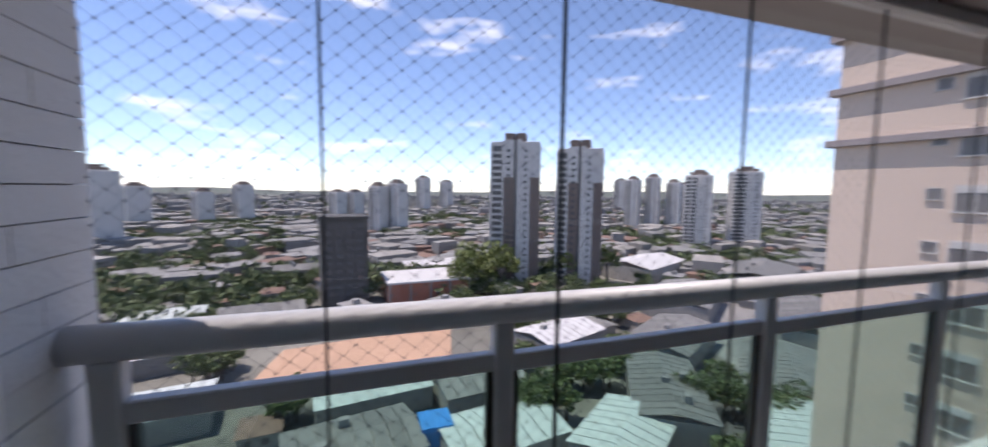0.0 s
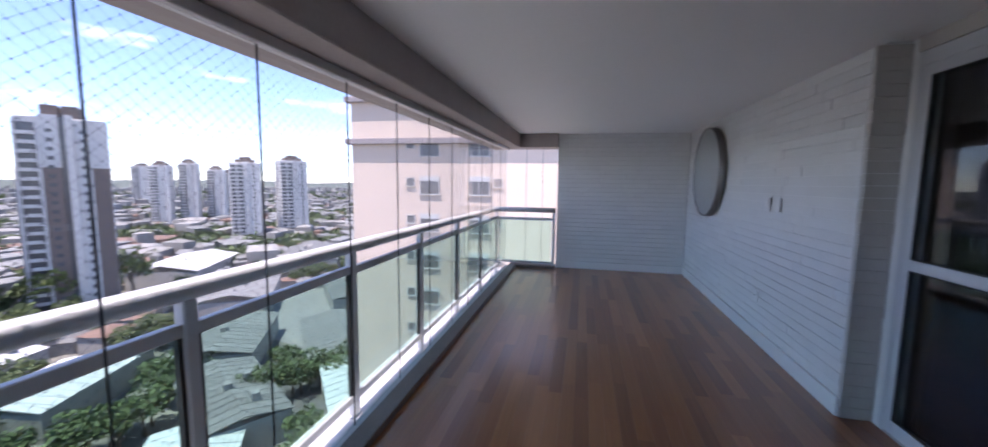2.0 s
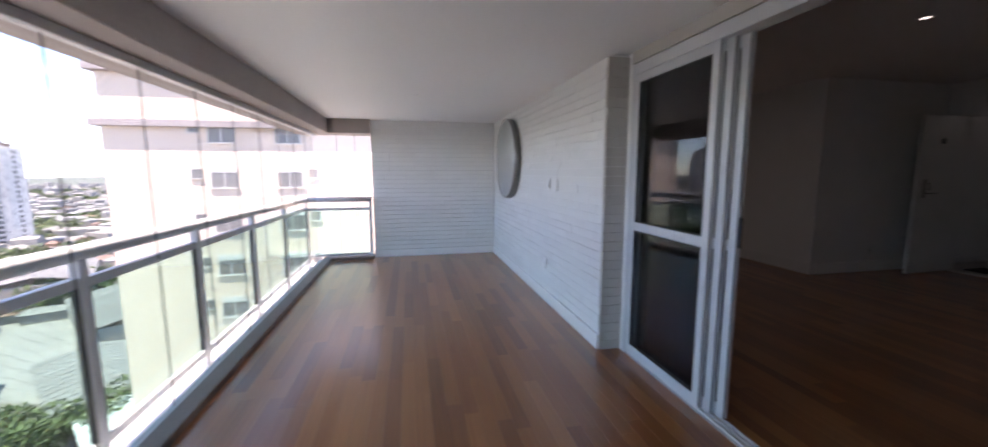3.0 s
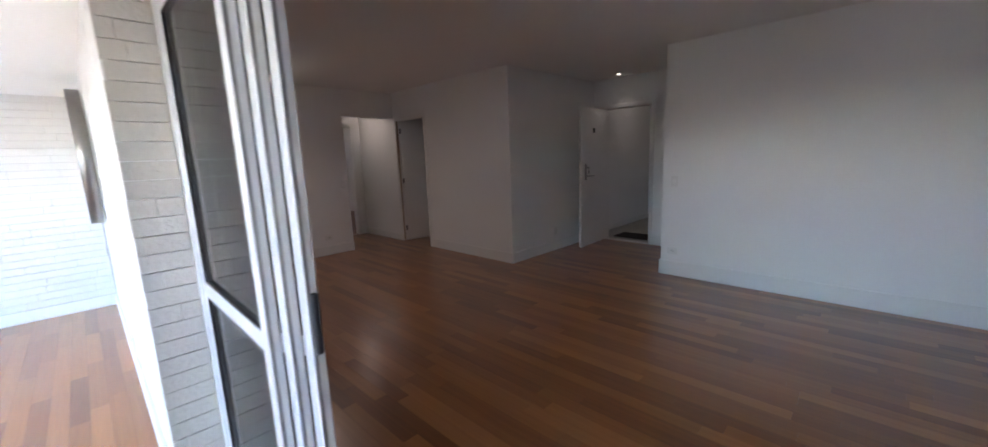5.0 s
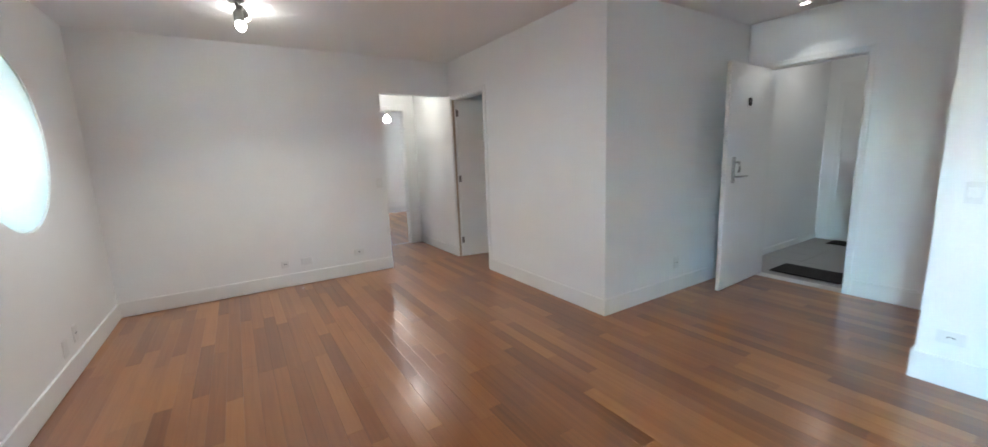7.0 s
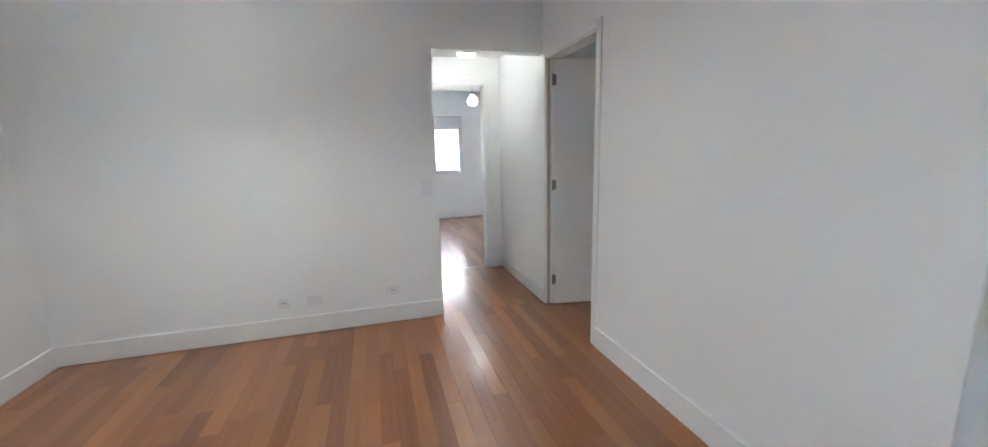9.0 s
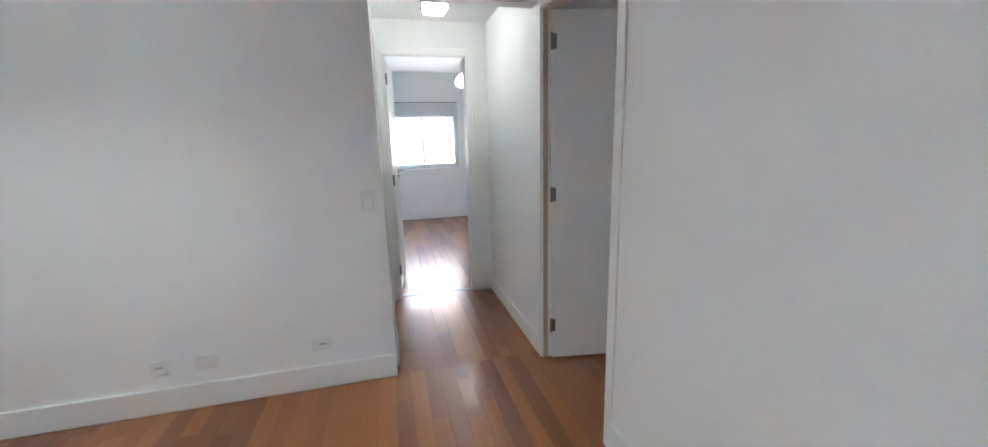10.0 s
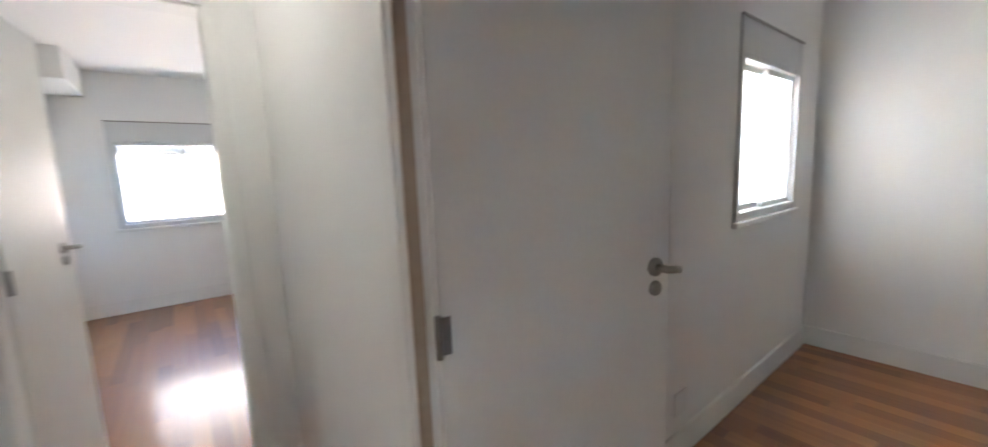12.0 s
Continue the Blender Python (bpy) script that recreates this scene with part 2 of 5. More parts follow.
def part(name, bm, material, parent=None, label=""):
    ob = new(name, mesh_of(name, bm, material))
    if parent is not None:
        ob.parent = parent
    if label:
        ob["label"] = label
    return ob


def empty(name, place=(0, 0, 0), rz=0.0):
    ob = new(name)
    ob.matrix_basis = pose(*place, 0, 0, rz)
    return ob


def setting(name, bm, material, label, category):
    return tagged(part(name, bm, material), label, category, kind="structure")


def boxes(*rows, bevel=0.0):
    bm = bmesh.new()
    for r in rows:
        add_box(bm, *r, bevel=bevel)
    return bm


# ---- plan ----
LOW, HIGH = 2.19, 2.56                 # ceilings of the balcony and of the living room
X0, X1 = 0.30, 7.78                    # ends of the balcony
KERB = 1.578                           # inner foot of the balcony kerb
OUT, IN = -1.05, -1.322                # the two faces of the wall between balcony and living room
DOOR0, DOOR1 = 1.22, 3.80              # the wide opening of the sliding door
FAR = 8.04                             # end wall of the living room
BLOCK_X, BLOCK_Y = 5.36, -4.868        # corner of the walls that stand out into the living room
ENTRY = -6.95                          # wall of the entrance door
RW_X, RW_Y = 3.67, -5.595              # corner of the long white wall
ROUND_X, ROUND_Z, ROUND_R = 6.63, 1.56, 0.54


def wall_with_round(name, x0, x1, y0, y1, z0, z1, cx, cz, r, material, label):
    bm = bmesh.new()
    steps = 64
    angles = [2 * math.pi * k / steps for k in range(steps)]

    def rim(a):
        c, s = math.cos(a), math.sin(a)
        k = min(((x1 - cx) if c > 0 else (x0 - cx)) / c if abs(c) > 1e-6 else 1e9, ((z1 - cz) if s > 0 else (z0 - cz)) / s if abs(s) > 1e-6 else 1e9)
        return cx + k * c, cz + k * s
    corner = [math.atan2(z - cz, x - cx) % (2 * math.pi) for x in (x0, x1) for z in (z0, z1)]
    angles = sorted(set(angles + corner))
    loops = []
    for y in (y0, y1):
        loops.append(([bm.verts.new((cx + r * math.cos(a), y, cz + r * math.sin(a))) for a in angles], [bm.verts.new((rim(a)[0], y, rim(a)[1])) for a in angles]))
    n = len(angles)
    for k in range(n):
        j = (k + 1) % n
        for inner, outer in loops:
            bm.faces.new((inner[k], inner[j], outer[j], outer[k]))
        bm.faces.new((loops[0][0][k], loops[0][0][j], loops[1][0][j], loops[1][0][k]))
        bm.faces.new((loops[0][1][k], loops[0][1][j], loops[1][1][j], loops[1][1][k]))
    return setting(name, bm, material, label, "wall")


# living room and hall shell
wall_with_round("wall_facade", DOOR1 + 0.04, FAR, IN, OUT - 0.014, -0.02, LOW + 0.02, ROUND_X, ROUND_Z, ROUND_R, M_WALL, "white painted wall with a round window")
setting("wall_facade_top", boxes((-0.4, FAR, IN, OUT - 0.03, LOW + 0.02, HIGH), (DOOR0 - 0.04, 3.768, IN, -1.226, 2.128, LOW + 0.02)), M_WALL, "white painted lintel over the sliding door", "wall")
setting("wall_facade_near", boxes((-0.4, DOOR0 - 0.04, IN, OUT - 0.03, -0.02, LOW + 0.02)), M_WALL, "white painted wall beside the sliding door", "wall")
setting("wall_far", boxes((FAR, FAR + 0.1, -3.948, IN, -0.02, HIGH), (FAR, FAR + 0.1, BLOCK_Y, -3.948, 2.143, HIGH)), M_WALL, "plain white end wall with a corridor opening", "wall")
setting("wall_block_side", boxes((BLOCK_X, 7.165, BLOCK_Y - 0.12, BLOCK_Y, -0.02, HIGH), (7.165, 7.985, BLOCK_Y - 0.12, BLOCK_Y, 2.12, HIGH), (7.985, 9.275, BLOCK_Y - 0.12, BLOCK_Y, -0.02, HIGH)), M_WALL, "white wall with a bedroom door at its end", "wall")
setting("wall_block_front", boxes((BLOCK_X, BLOCK_X + 0.12, ENTRY - 0.14, BLOCK_Y - 0.12, -0.02, HIGH)), M_WALL, "white wall facing the long side of the room", "wall")
setting("wall_entry", boxes((5.17, BLOCK_X, ENTRY - 0.14, ENTRY, -0.02, HIGH), (4.39, 5.17, ENTRY - 0.14, ENTRY, 2.12, HIGH), (RW_X, 4.39, ENTRY - 0.14, ENTRY, -0.02, HIGH)), M_WALL, "white wall with the entrance doorway", "wall")
setting("wall_long", boxes((-0.4, RW_X, RW_Y - 1.5, RW_Y, -0.02, HIGH)), M_WALL, "long plain white living room wall", "wall")
setting("wall_rear", boxes((-0.5, -0.4, RW_Y, OUT - 0.03, -0.02, HIGH)), M_WALL, "plain white rear wall", "wall")
setting("ceiling_living", boxes((-0.5, FAR + 0.1, ENTRY - 0.14, IN, HIGH, HIGH + 0.15)), M_CEIL, "plain white plaster ceiling", "ceiling")

setting("lintel_front", boxes((DOOR0 - 0.04, 3.768, -1.226, -1.212, 2.128, LOW + 0.018)), M_BRICKSHADE, "lintel face over the sliding door with shade in its colour", "wall")
setting("jamb_facade", boxes((3.768, DOOR1 + 0.04, IN, -1.226, -0.02, LOW + 0.02)), M_WALL, "white plastered jamb beside the sliding door", "wall")

# outside hall
HALL_L, HALL_B = 5.48, -9.4
setting("wall_hall_left", boxes((HALL_L, HALL_L + 0.1, HALL_B, ENTRY - 0.14, -0.02, HIGH)), M_WALL, "grey-white hall wall", "wall")
setting("wall_hall_right", boxes((3.3, 3.4, HALL_B, ENTRY - 0.14, -0.02, HIGH)), M_WALL, "grey-white hall wall", "wall")
setting("wall_hall_back", boxes((3.3, HALL_L + 0.1, HALL_B - 0.1, HALL_B, -0.02, HIGH)), M_WALL, "grey-white hall back wall", "wall")
setting("ceiling_hall", boxes((3.3, HALL_L + 0.1, HALL_B - 0.1, ENTRY - 0.14, HIGH - 0.1, HIGH)), M_CEIL, "plain white hall ceiling", "ceiling")

# corridor
COR_L, COR_E, COR_H = -3.948, 9.275, 2.36
setting("wall_corridor_left", boxes((FAR + 0.1, 8.47, COR_L, COR_L + 0.14, -0.02, COR_H), (8.47, 9.12, COR_L, COR_L + 0.14, 2.10, COR_H), (9.12, COR_E, COR_L, COR_L + 0.14, -0.02, COR_H)), M_WALL, "white corridor wall with an open doorway", "wall")
setting("wall_corridor_end", boxes((COR_E, COR_E + 0.12, -3.99, COR_L + 0.14, -0.02, HIGH), (COR_E, COR_E + 0.12, -4.70, -3.99, 2.105, HIGH), (COR_E, COR_E + 0.12, -6.4, -4.70, -0.02, HIGH), (COR_E, COR_E + 0.12, COR_L + 0.14, -2.2, -0.02, HIGH)), M_WALL, "white corridor end wall with a bedroom doorway", "wall")
setting("ceiling_corridor", boxes((FAR + 0.1, COR_E, BLOCK_Y, COR_L + 0.14, COR_H, COR_H + 0.1)), M_CEIL, "lowered white corridor ceiling", "ceiling")
setting("wall_bath", boxes((FAR + 0.1, COR_E, -2.3, -2.2, -0.02, HIGH)), M_WALL, "dim tiled room wall beyond the side doorway", "wall")
setting("ceiling_bath", boxes((FAR + 0.1, COR_E, COR_L + 0.14, -2.2, HIGH - 0.1, HIGH)), M_CEIL, "plain white ceiling", "ceiling")

# bedroom at the end of the corridor
BED_X = 13.1
WB = (-5.20, -4.05, 0.97, 1.84)
setting("wall_bedroom_window", boxes((BED_X, BED_X + 0.16, -6.4, WB[0] - 0.05, -0.02, HIGH), (BED_X, BED_X + 0.16, WB[1] + 0.05, -2.2, -0.02, HIGH), (BED_X, BED_X + 0.16, WB[0] - 0.05, WB[1] + 0.05, -0.02, WB[2] - 0.05), (BED_X, BED_X + 0.16, WB[0] - 0.05, WB[1] + 0.05, 2.07, HIGH)), M_WALL, "white bedroom wall with a window", "wall")
setting("wall_bedroom_left", boxes((COR_E + 0.12, BED_X, -3.55, -3.45, -0.02, HIGH)), M_WALL, "white bedroom side wall", "wall")
setting("wall_bedroom_right", boxes((COR_E + 0.12, BED_X, -6.5, -6.4, -0.02, HIGH)), M_WALL, "white bedroom side wall", "wall")
setting("ceiling_bedroom", boxes((COR_E + 0.12, BED_X + 0.16, -6.5, -3.45, HIGH, HIGH + 0.1)), M_CEIL, "plain white bedroom ceiling", "ceiling")
setting("beam_bedroom", boxes((12.2, BED_X, -3.90, -3.55, 2.30, HIGH), bevel=0.004), M_CEIL, "boxed white beam under the bedroom ceiling", "beam")

# side room
R_X, R_Y = 8.12, -8.15
WR = (-7.70, -6.85, 1.12, 1.91)
setting("wall_side_window", boxes((R_X, R_X + 0.16, R_Y, WR[0] - 0.04, -0.02, HIGH), (R_X, R_X + 0.16, WR[1] + 0.04, BLOCK_Y - 0.12, -0.02, HIGH), (R_X, R_X + 0.16, WR[0] - 0.04, WR[1] + 0.04, -0.02, WR[2] - 0.05), (R_X, R_X + 0.16, WR[0] - 0.04, WR[1] + 0.04, 2.12, HIGH)), M_WALL, "white side room wall with a window", "wall")
setting("wall_side_right", boxes((5.58, R_X + 0.16, R_Y - 0.1, R_Y, -0.02, HIGH)), M_WALL, "plain white side room wall", "wall")
setting("wall_side_rear", boxes((5.58, 5.68, R_Y, BLOCK_Y - 0.12, -0.02, HIGH)), M_WALL, "plain white side room wall", "wall")
setting("ceiling_side", boxes((5.58, R_X + 0.16, R_Y - 0.1, BLOCK_Y - 0.12, HIGH, HIGH + 0.1)), M_CEIL, "plain white side room ceiling", "ceiling")

# unseen slabs added below and above to block light leaking into the rooms
setting("slab", boxes((-0.5, 13.3, -9.5, OUT - 0.03, -0.32, -0.0905)), M_MORTAR, "unseen slab under the rooms that keeps outside light out", "floor")
setting("roof_slab", boxes((-0.5, 13.3, -9.5, OUT - 0.03, HIGH + 0.152, HIGH + 0.30)), M_MORTAR, "unseen slab over the rooms that keeps outside light out", "ceiling")

# balcony shell
setting("ceiling_balcony", boxes((X0 - 0.3, X1 + 0.3, OUT - 0.03, KERB - 0.03, LOW, LOW + 0.14)), M_CEIL, "plain white balcony ceiling", "ceiling")
setting("beam_balcony", boxes((X0 - 0.3, X1 + 0.3, KERB - 0.03, 2.06, 1.97, LOW + 0.14), bevel=0.006), M_BEAM, "grey-brown edge beam along the balcony ceiling", "beam")
setting("beam_balcony_end", boxes((X1 - 0.12, X1 + 0.3, 0.93, KERB - 0.03, 1.97, LOW), bevel=0.004), M_BEAM, "grey-brown edge beam over the end opening", "beam")
setting("wall_balcony_end", boxes((X1 + 0.03, X1 + 0.28, OUT - 0.03, 0.93, -0.02, LOW)), M_MORTAR, "brick-faced balcony end wall", "wall")
setting("wall_balcony_start", boxes((X0 - 0.28, X0 - 0.03, OUT - 0.03, 2.05, -0.12, LOW)), M_MORTAR, "brick-faced balcony end wall", "wall")
setting("kerb", boxes((X0 - 0.03, X1 + 0.2, KERB, 1.70, -0.10, 0.045), bevel=0.006), M_KERB, "brown stone kerb along the balcony floor", "kerb")
setting("kerb_end", boxes((7.62, X1 + 0.1, 0.94, KERB, -0.10, 0.045), bevel=0.006), M_KERB, "brown stone kerb under the end opening", "kerb")
setting("sill_outer", boxes((X0 - 0.28, X1 + 0.3, 1.70, 2.12, -0.30, -0.12), bevel=0.006), M_SLAB, "pale sunlit stone sill outside the kerb", "sill")


# ---- skirting boards ----
def skirting(name, x0, x1, y0, y1, height=0.145):
    """A skirting board along one wall, with an eased top edge."""
    bm = bmesh.new()
    add_box(bm, x0, x1, y0, y1, 0.002, height, bevel=0.004, seg=2)
    return setting(name, bm, M_TRIM, "white painted skirting board", "baseboard")


T = 0.016
skirting("baseboard_facade", DOOR1 + 0.06, FAR - T, IN - T, IN)
skirting("baseboard_far", FAR - T, FAR, -3.948, IN)
skirting("baseboard_block_side", BLOCK_X - T, 7.122, BLOCK_Y, BLOCK_Y + T)
skirting("baseboard_block_front", BLOCK_X - T, BLOCK_X, ENTRY, BLOCK_Y)
skirting("baseboard_entry_left", 5.215, BLOCK_X - T, ENTRY, ENTRY + T)
skirting("baseboard_entry_right", RW_X, 4.345, ENTRY, ENTRY + T)
skirting("baseboard_long", -0.4, RW_X + T, RW_Y, RW_Y + T, 0.17)
skirting("baseboard_long_side", RW_X, RW_X + T, ENTRY + T, RW_Y, 0.17)
skirting("baseboard_corridor_right", 8.03, COR_E, BLOCK_Y, BLOCK_Y + T, 0.12)
skirting("baseboard_corridor_left", FAR + 0.1, 8.42, COR_L - T, COR_L)
skirting("baseboard_bedroom", BED_X - T, BED_X, -6.4, -3.55)
skirting("baseboard_bedroom_left", COR_E + 0.12, BED_X - T, -3.55 - T, -3.55)
skirting("baseboard_side", R_X - T, R_X, R_Y + T, BLOCK_Y - 0.12)
skirting("baseboard_side_right", 5.68, R_X - T, R_Y, R_Y + T)
skirting("baseboard_hall_left", HALL_L - T, HALL_L, -9.4, ENTRY - 0.14, 0.08)
skirting("baseboard_balcony", DOOR1 + 0.03, X1 - 0.01, OUT - 0.005, OUT + T, 0.12)
skirting("baseboard_balcony_end", X1 - T, X1 + 0.005, OUT + T, 0.93, 0.12)


# ---- doors ----
def door_frame(name, axis, at0, at1, a0, a1, top, label, wide=0.06, proud=0.012):
    """Casing and lining round a doorway. axis: the way the wall runs; at0..at1 its thickness, a0..a1 the opening."""
    root = tagged(empty(name), label, "door frame", kind="structure")

    def bar(kind, p0, p1, q0, q1, z0, z1):
        bm = bmesh.new()
        if axis == "x":
            add_box(bm, p0, p1, q0, q1, z0, z1, bevel=0.003)
        else:
            add_box(bm, q0, q1, p0, p1, z0, z1, bevel=0.003)
        part(kind, bm, M_TRIM, root)
    bar("lining", a0, a0 + 0.022, at0 - 0.002, at1 + 0.002, 0.001, top)
    bar("lining", a1 - 0.022, a1, at0 - 0.002, at1 + 0.002, 0.001, top)
    bar("lining", a0 + 0.022, a1 - 0.022, at0 - 0.002, at1 + 0.002, top - 0.022, top)
    for face, sign in ((at0, -1), (at1, 1)):
        q0, q1 = sorted((face, face + sign * proud))
        bar("casing", a0 - wide + 0.012, a0 + 0.012, q0, q1, 0.001, top + wide - 0.012)
        bar("casing", a1 - 0.012, a1 + wide - 0.012, q0, q1, 0.001, top + wide - 0.012)
        bar("casing", a0 + 0.012, a1 - 0.012, q0, q1, top - 0.012, top + wide - 0.012)
    return root


door_frame("door_frame_side", "x", BLOCK_Y - 0.12, BLOCK_Y, 7.165, 7.985, 2.11, "white painted bedroom door frame", wide=0.055)
door_frame("door_frame_bedroom", "y", COR_E, COR_E + 0.12, -4.70, -3.99, 2.10, "white painted bedroom door frame")
door_frame("door_frame_bath", "x", COR_L, COR_L + 0.14, 8.47, 9.12, 2.10, "white painted side doorway frame")
door_frame("door_frame_entry", "x", ENTRY - 0.14, ENTRY, 4.39, 5.17, 2.12, "white painted entrance door frame", wide=0.045)
door_frame("door_frame_hall", "x", HALL_B - 0.02, HALL_B, 4.55, 5.30, 2.10, "white hall door frame at the back")


# beige strip that paints the warm shading at the hinge-side jamb
M_JAMBSHADE = surface("beige foam door seal", (0.50, 0.40, 0.31), 0.8, 0.1, 60, 4.0, 0.05)
part("seal", boxes((7.958, 7.9635, BLOCK_Y - 0.030, BLOCK_Y - 0.003, 0.002, 2.085)), M_JAMBSHADE, bpy.data.objects["door_frame_side"], "beige strip for the warm shading in the rebate")


def door_leaf(name, place, rz, width, height, label, handle_z=1.12, thick=0.036, lever=True, backset=0.115):
    """A flush leaf, hinged at its base point and running along its own x."""
    root = tagged(empty(name, place, rz), label, "door")
    bm = bmesh.new()
    add_box(bm, 0.004, width, -thick / 2, thick / 2, 0.008, height, bevel=0.002)
    part("leaf", bm, M_TRIM, root)
    for z in (0.235, 1.07, 1.92):
        bm = bmesh.new()
        add_tube(bm, [(0.0, -thick / 2 - 0.004, z - 0.045), (0.0, -thick / 2 - 0.004, z + 0.045)], 0.0075, 10)
        add_box(bm, 0.0, 0.028, -thick / 2 - 0.003, -thick / 2 + 0.001, z - 0.04, z + 0.04)
        part("hinge", bm, M_DARKSTEEL, root, "dark worn steel hinge")
    if lever:
        for side in (-1, 1):
            bm = bmesh.new()
            x = width - backset
            for z, r in ((handle_z, 0.026), (handle_z - 0.060, 0.021)):
                prof = [(0.0, 0.012), (r - 0.004, 0.012), (r, 0.007), (r, 0.0)]
                add_lathe(bm, [(q, side * (thick / 2 + h)) for q, h in prof], (x, 0, z), "y", 20)
            part("rosette", bm, M_STEEL, root, "round brushed steel rosettes")
            bm = bmesh.new()
            y = side * (thick / 2 + 0.05)
            add_tube(bm, [(x, side * thick / 2, handle_z), (x, y - side * 0.008, handle_z), (x + 0.010, y, handle_z), (x + 0.036, y, handle_z - 0.003)], 0.0105, 12)
            part("lever", bm, M_STEEL, root, "brushed steel lever handle")
    return root


side_leaf = door_leaf("bedroom_door", (7.95, BLOCK_Y - 0.045, 0), -99.5, 0.695, 2.085, "white flush bedroom door standing open into the side room", backset=0.06)
bed_leaf = door_leaf("bedroom_door", (COR_E + 0.13, -4.005, 0), -6, 0.66, 2.08, "white flush bedroom door standing open against the wall")
entry_leaf = door_leaf("entrance_door", (5.150, ENTRY + 0.005, 0), 92.5, 0.80, 2.10, "white entrance door standing open into the living room", lever=False)
bm = bmesh.new()
add_box(bm, 0.655, 0.700, 0.018, 0.034, 1.03, 1.27, bevel=0.006, seg=2)
part("lock_plate", bm, M_STEEL, entry_leaf, "long brushed steel lock plate")
bm = bmesh.new()
add_tube(bm, [(0.678, 0.03, 1.09), (0.678, 0.075, 1.09), (0.665, 0.085, 1.09), (0.53, 0.085, 1.09)], 0.009, 10)
part("lever", bm, M_STEEL, entry_leaf, "brushed steel lever handle")
bm = bmesh.new()
add_tube(bm, [(0.678, 0.03, 1.22), (0.678, 0.075, 1.22), (0.678, 0.082, 1.16), (0.678, 0.075, 1.13)], 0.010, 10)
part("pull", bm, M_STEEL, entry_leaf, "brushed steel pull on the lock plate")
bm = bmesh.new()
add_tube(bm, [(0.678, -0.018, 1.09), (0.678, -0.07, 1.09), (0.665, -0.08, 1.09), (0.55, -0.08, 1.09)], 0.009, 10)
part("lever", bm, M_STEEL, entry_leaf, "brushed steel lever handle")
bm = bmesh.new()
add_box(bm, 0.385, 0.445, 0.018, 0.026, 1.735, 1.805, bevel=0.003)
part("number_plate", bm, M_RUBBER, entry_leaf, "small dark plate with a peephole")
bm = bmesh.new()
add_box(bm, 4.573, 5.278, HALL_B + 0.001, HALL_B + 0.012, 0.01, 2.075, bevel=0.002)
tagged(part("hall_door", bm, M_TRIM), "closed white door at the back of the hall", "door", kind="structure")


def mat_thing(x0, x1, y0, y1, label):
    bm = bmesh.new()
    add_box(bm, x0, x1, y0, y1, 0.004, 0.018, bevel=0.005, seg=2)
    return tagged(part("doormat", bm, M_MAT), label, "doormat")


mat_thing(4.50, 5.12, -7.60, -7.20, "black ribbed doormat on the hall tiles")
mat_thing(4.62, 5.22, -9.33, -9.05, "dark doormat before the hall's back door")


for z in (1.10, 1.02):
    tagged(part("strike_plate", boxes((9.094, 9.099, -3.86, -3.83, z - 0.03, z + 0.03), bevel=0.001), M_DARKSTEEL, bpy.data.objects["door_frame_bath"]), "dark steel strike plate")


# ---- sockets, switches ----
def plate(name, place, facing, wide, tall, kind, label):
    """A wall plate; facing: degrees about z from the wall that looks to -x."""
    root = tagged(empty(name, place, facing), label, "wall plate")
    bm = bmesh.new()
    add_box(bm, -0.008, 0.0, -wide / 2, wide / 2, -tall / 2, tall / 2, bevel=0.003, seg=2)
    part("cover", bm, M_PLASTIC, root)
    bm = bmesh.new()
    if kind == "switch":
        add_box(bm, -0.0125, -0.006, -wide * 0.28, wide * 0.28, -tall * 0.22, tall * 0.22, bevel=0.002)
        part("rocker", bm, M_TRIM, root)
    elif kind == "socket":
        for dy in (-0.012, 0.0, 0.012):
            add_tube(bm, [(-0.0095, dy, 0.004 * (dy == 0)), (-0.0075, dy, 0.004 * (dy == 0))], 0.004, 8)
        part("socket_hole", bm, M_HOLE, root, "dark socket holes")
    else:
        bm.free()
    return root


plate("light_switch", (FAR, -3.862, 1.085), 0, 0.075, 0.115, "switch", "white light switch beside the corridor opening")
plate("socket", (FAR, -3.545, 0.272), 0, 0.115, 0.075, "socket", "white socket above the skirting board")
plate("cover_plate", (FAR, -2.96, 0.265), 0, 0.115, 0.075, "blank", "blank white cover plate above the skirting board")
plate("socket", (FAR, -2.74, 0.262), 0, 0.075, 0.075, "socket", "small white socket above the skirting board")
plate("light_switch", (3.54, RW_Y, 1.09), -90, 0.075, 0.115, "switch", "white light switch on the long wall")
plate("socket", (3.54, RW_Y, 0.29), -90, 0.115, 0.075, "socket", "white socket on the long wall")
plate("socket", (BLOCK_X, -5.85, 0.29), 0, 0.075, 0.115, "socket", "white socket on the wall beside the entrance")
plate("socket", (6.92, IN, 0.27), 90, 0.075, 0.115, "socket", "white socket under the round window")
plate("cover_plate", (6.71, IN, 0.24), 90, 0.075, 0.115, "blank", "blank white cover plate under the round window")
plate("socket", (R_X, -6.10, 0.27), 0, 0.075, 0.115, "socket", "white socket behind the open bedroom door")
plate("cover_plate", (R_X, -6.28, 0.28), 0, 0.115, 0.115, "blank", "blank white cover plate in the side room")
plate("light_switch", (4.98, OUT + 0.012, 1.25), -90, 0.075, 0.115, "switch", "white switch on the balcony brick wall")
plate("cover_plate", (4.78, OUT + 0.012, 1.25), -90, 0.075, 0.115, "blank", "white cover plate on the balcony brick wall")
plate("socket", (5.07, OUT + 0.012, 0.42), -90, 0.075, 0.115, "socket", "white socket low on the balcony brick wall")


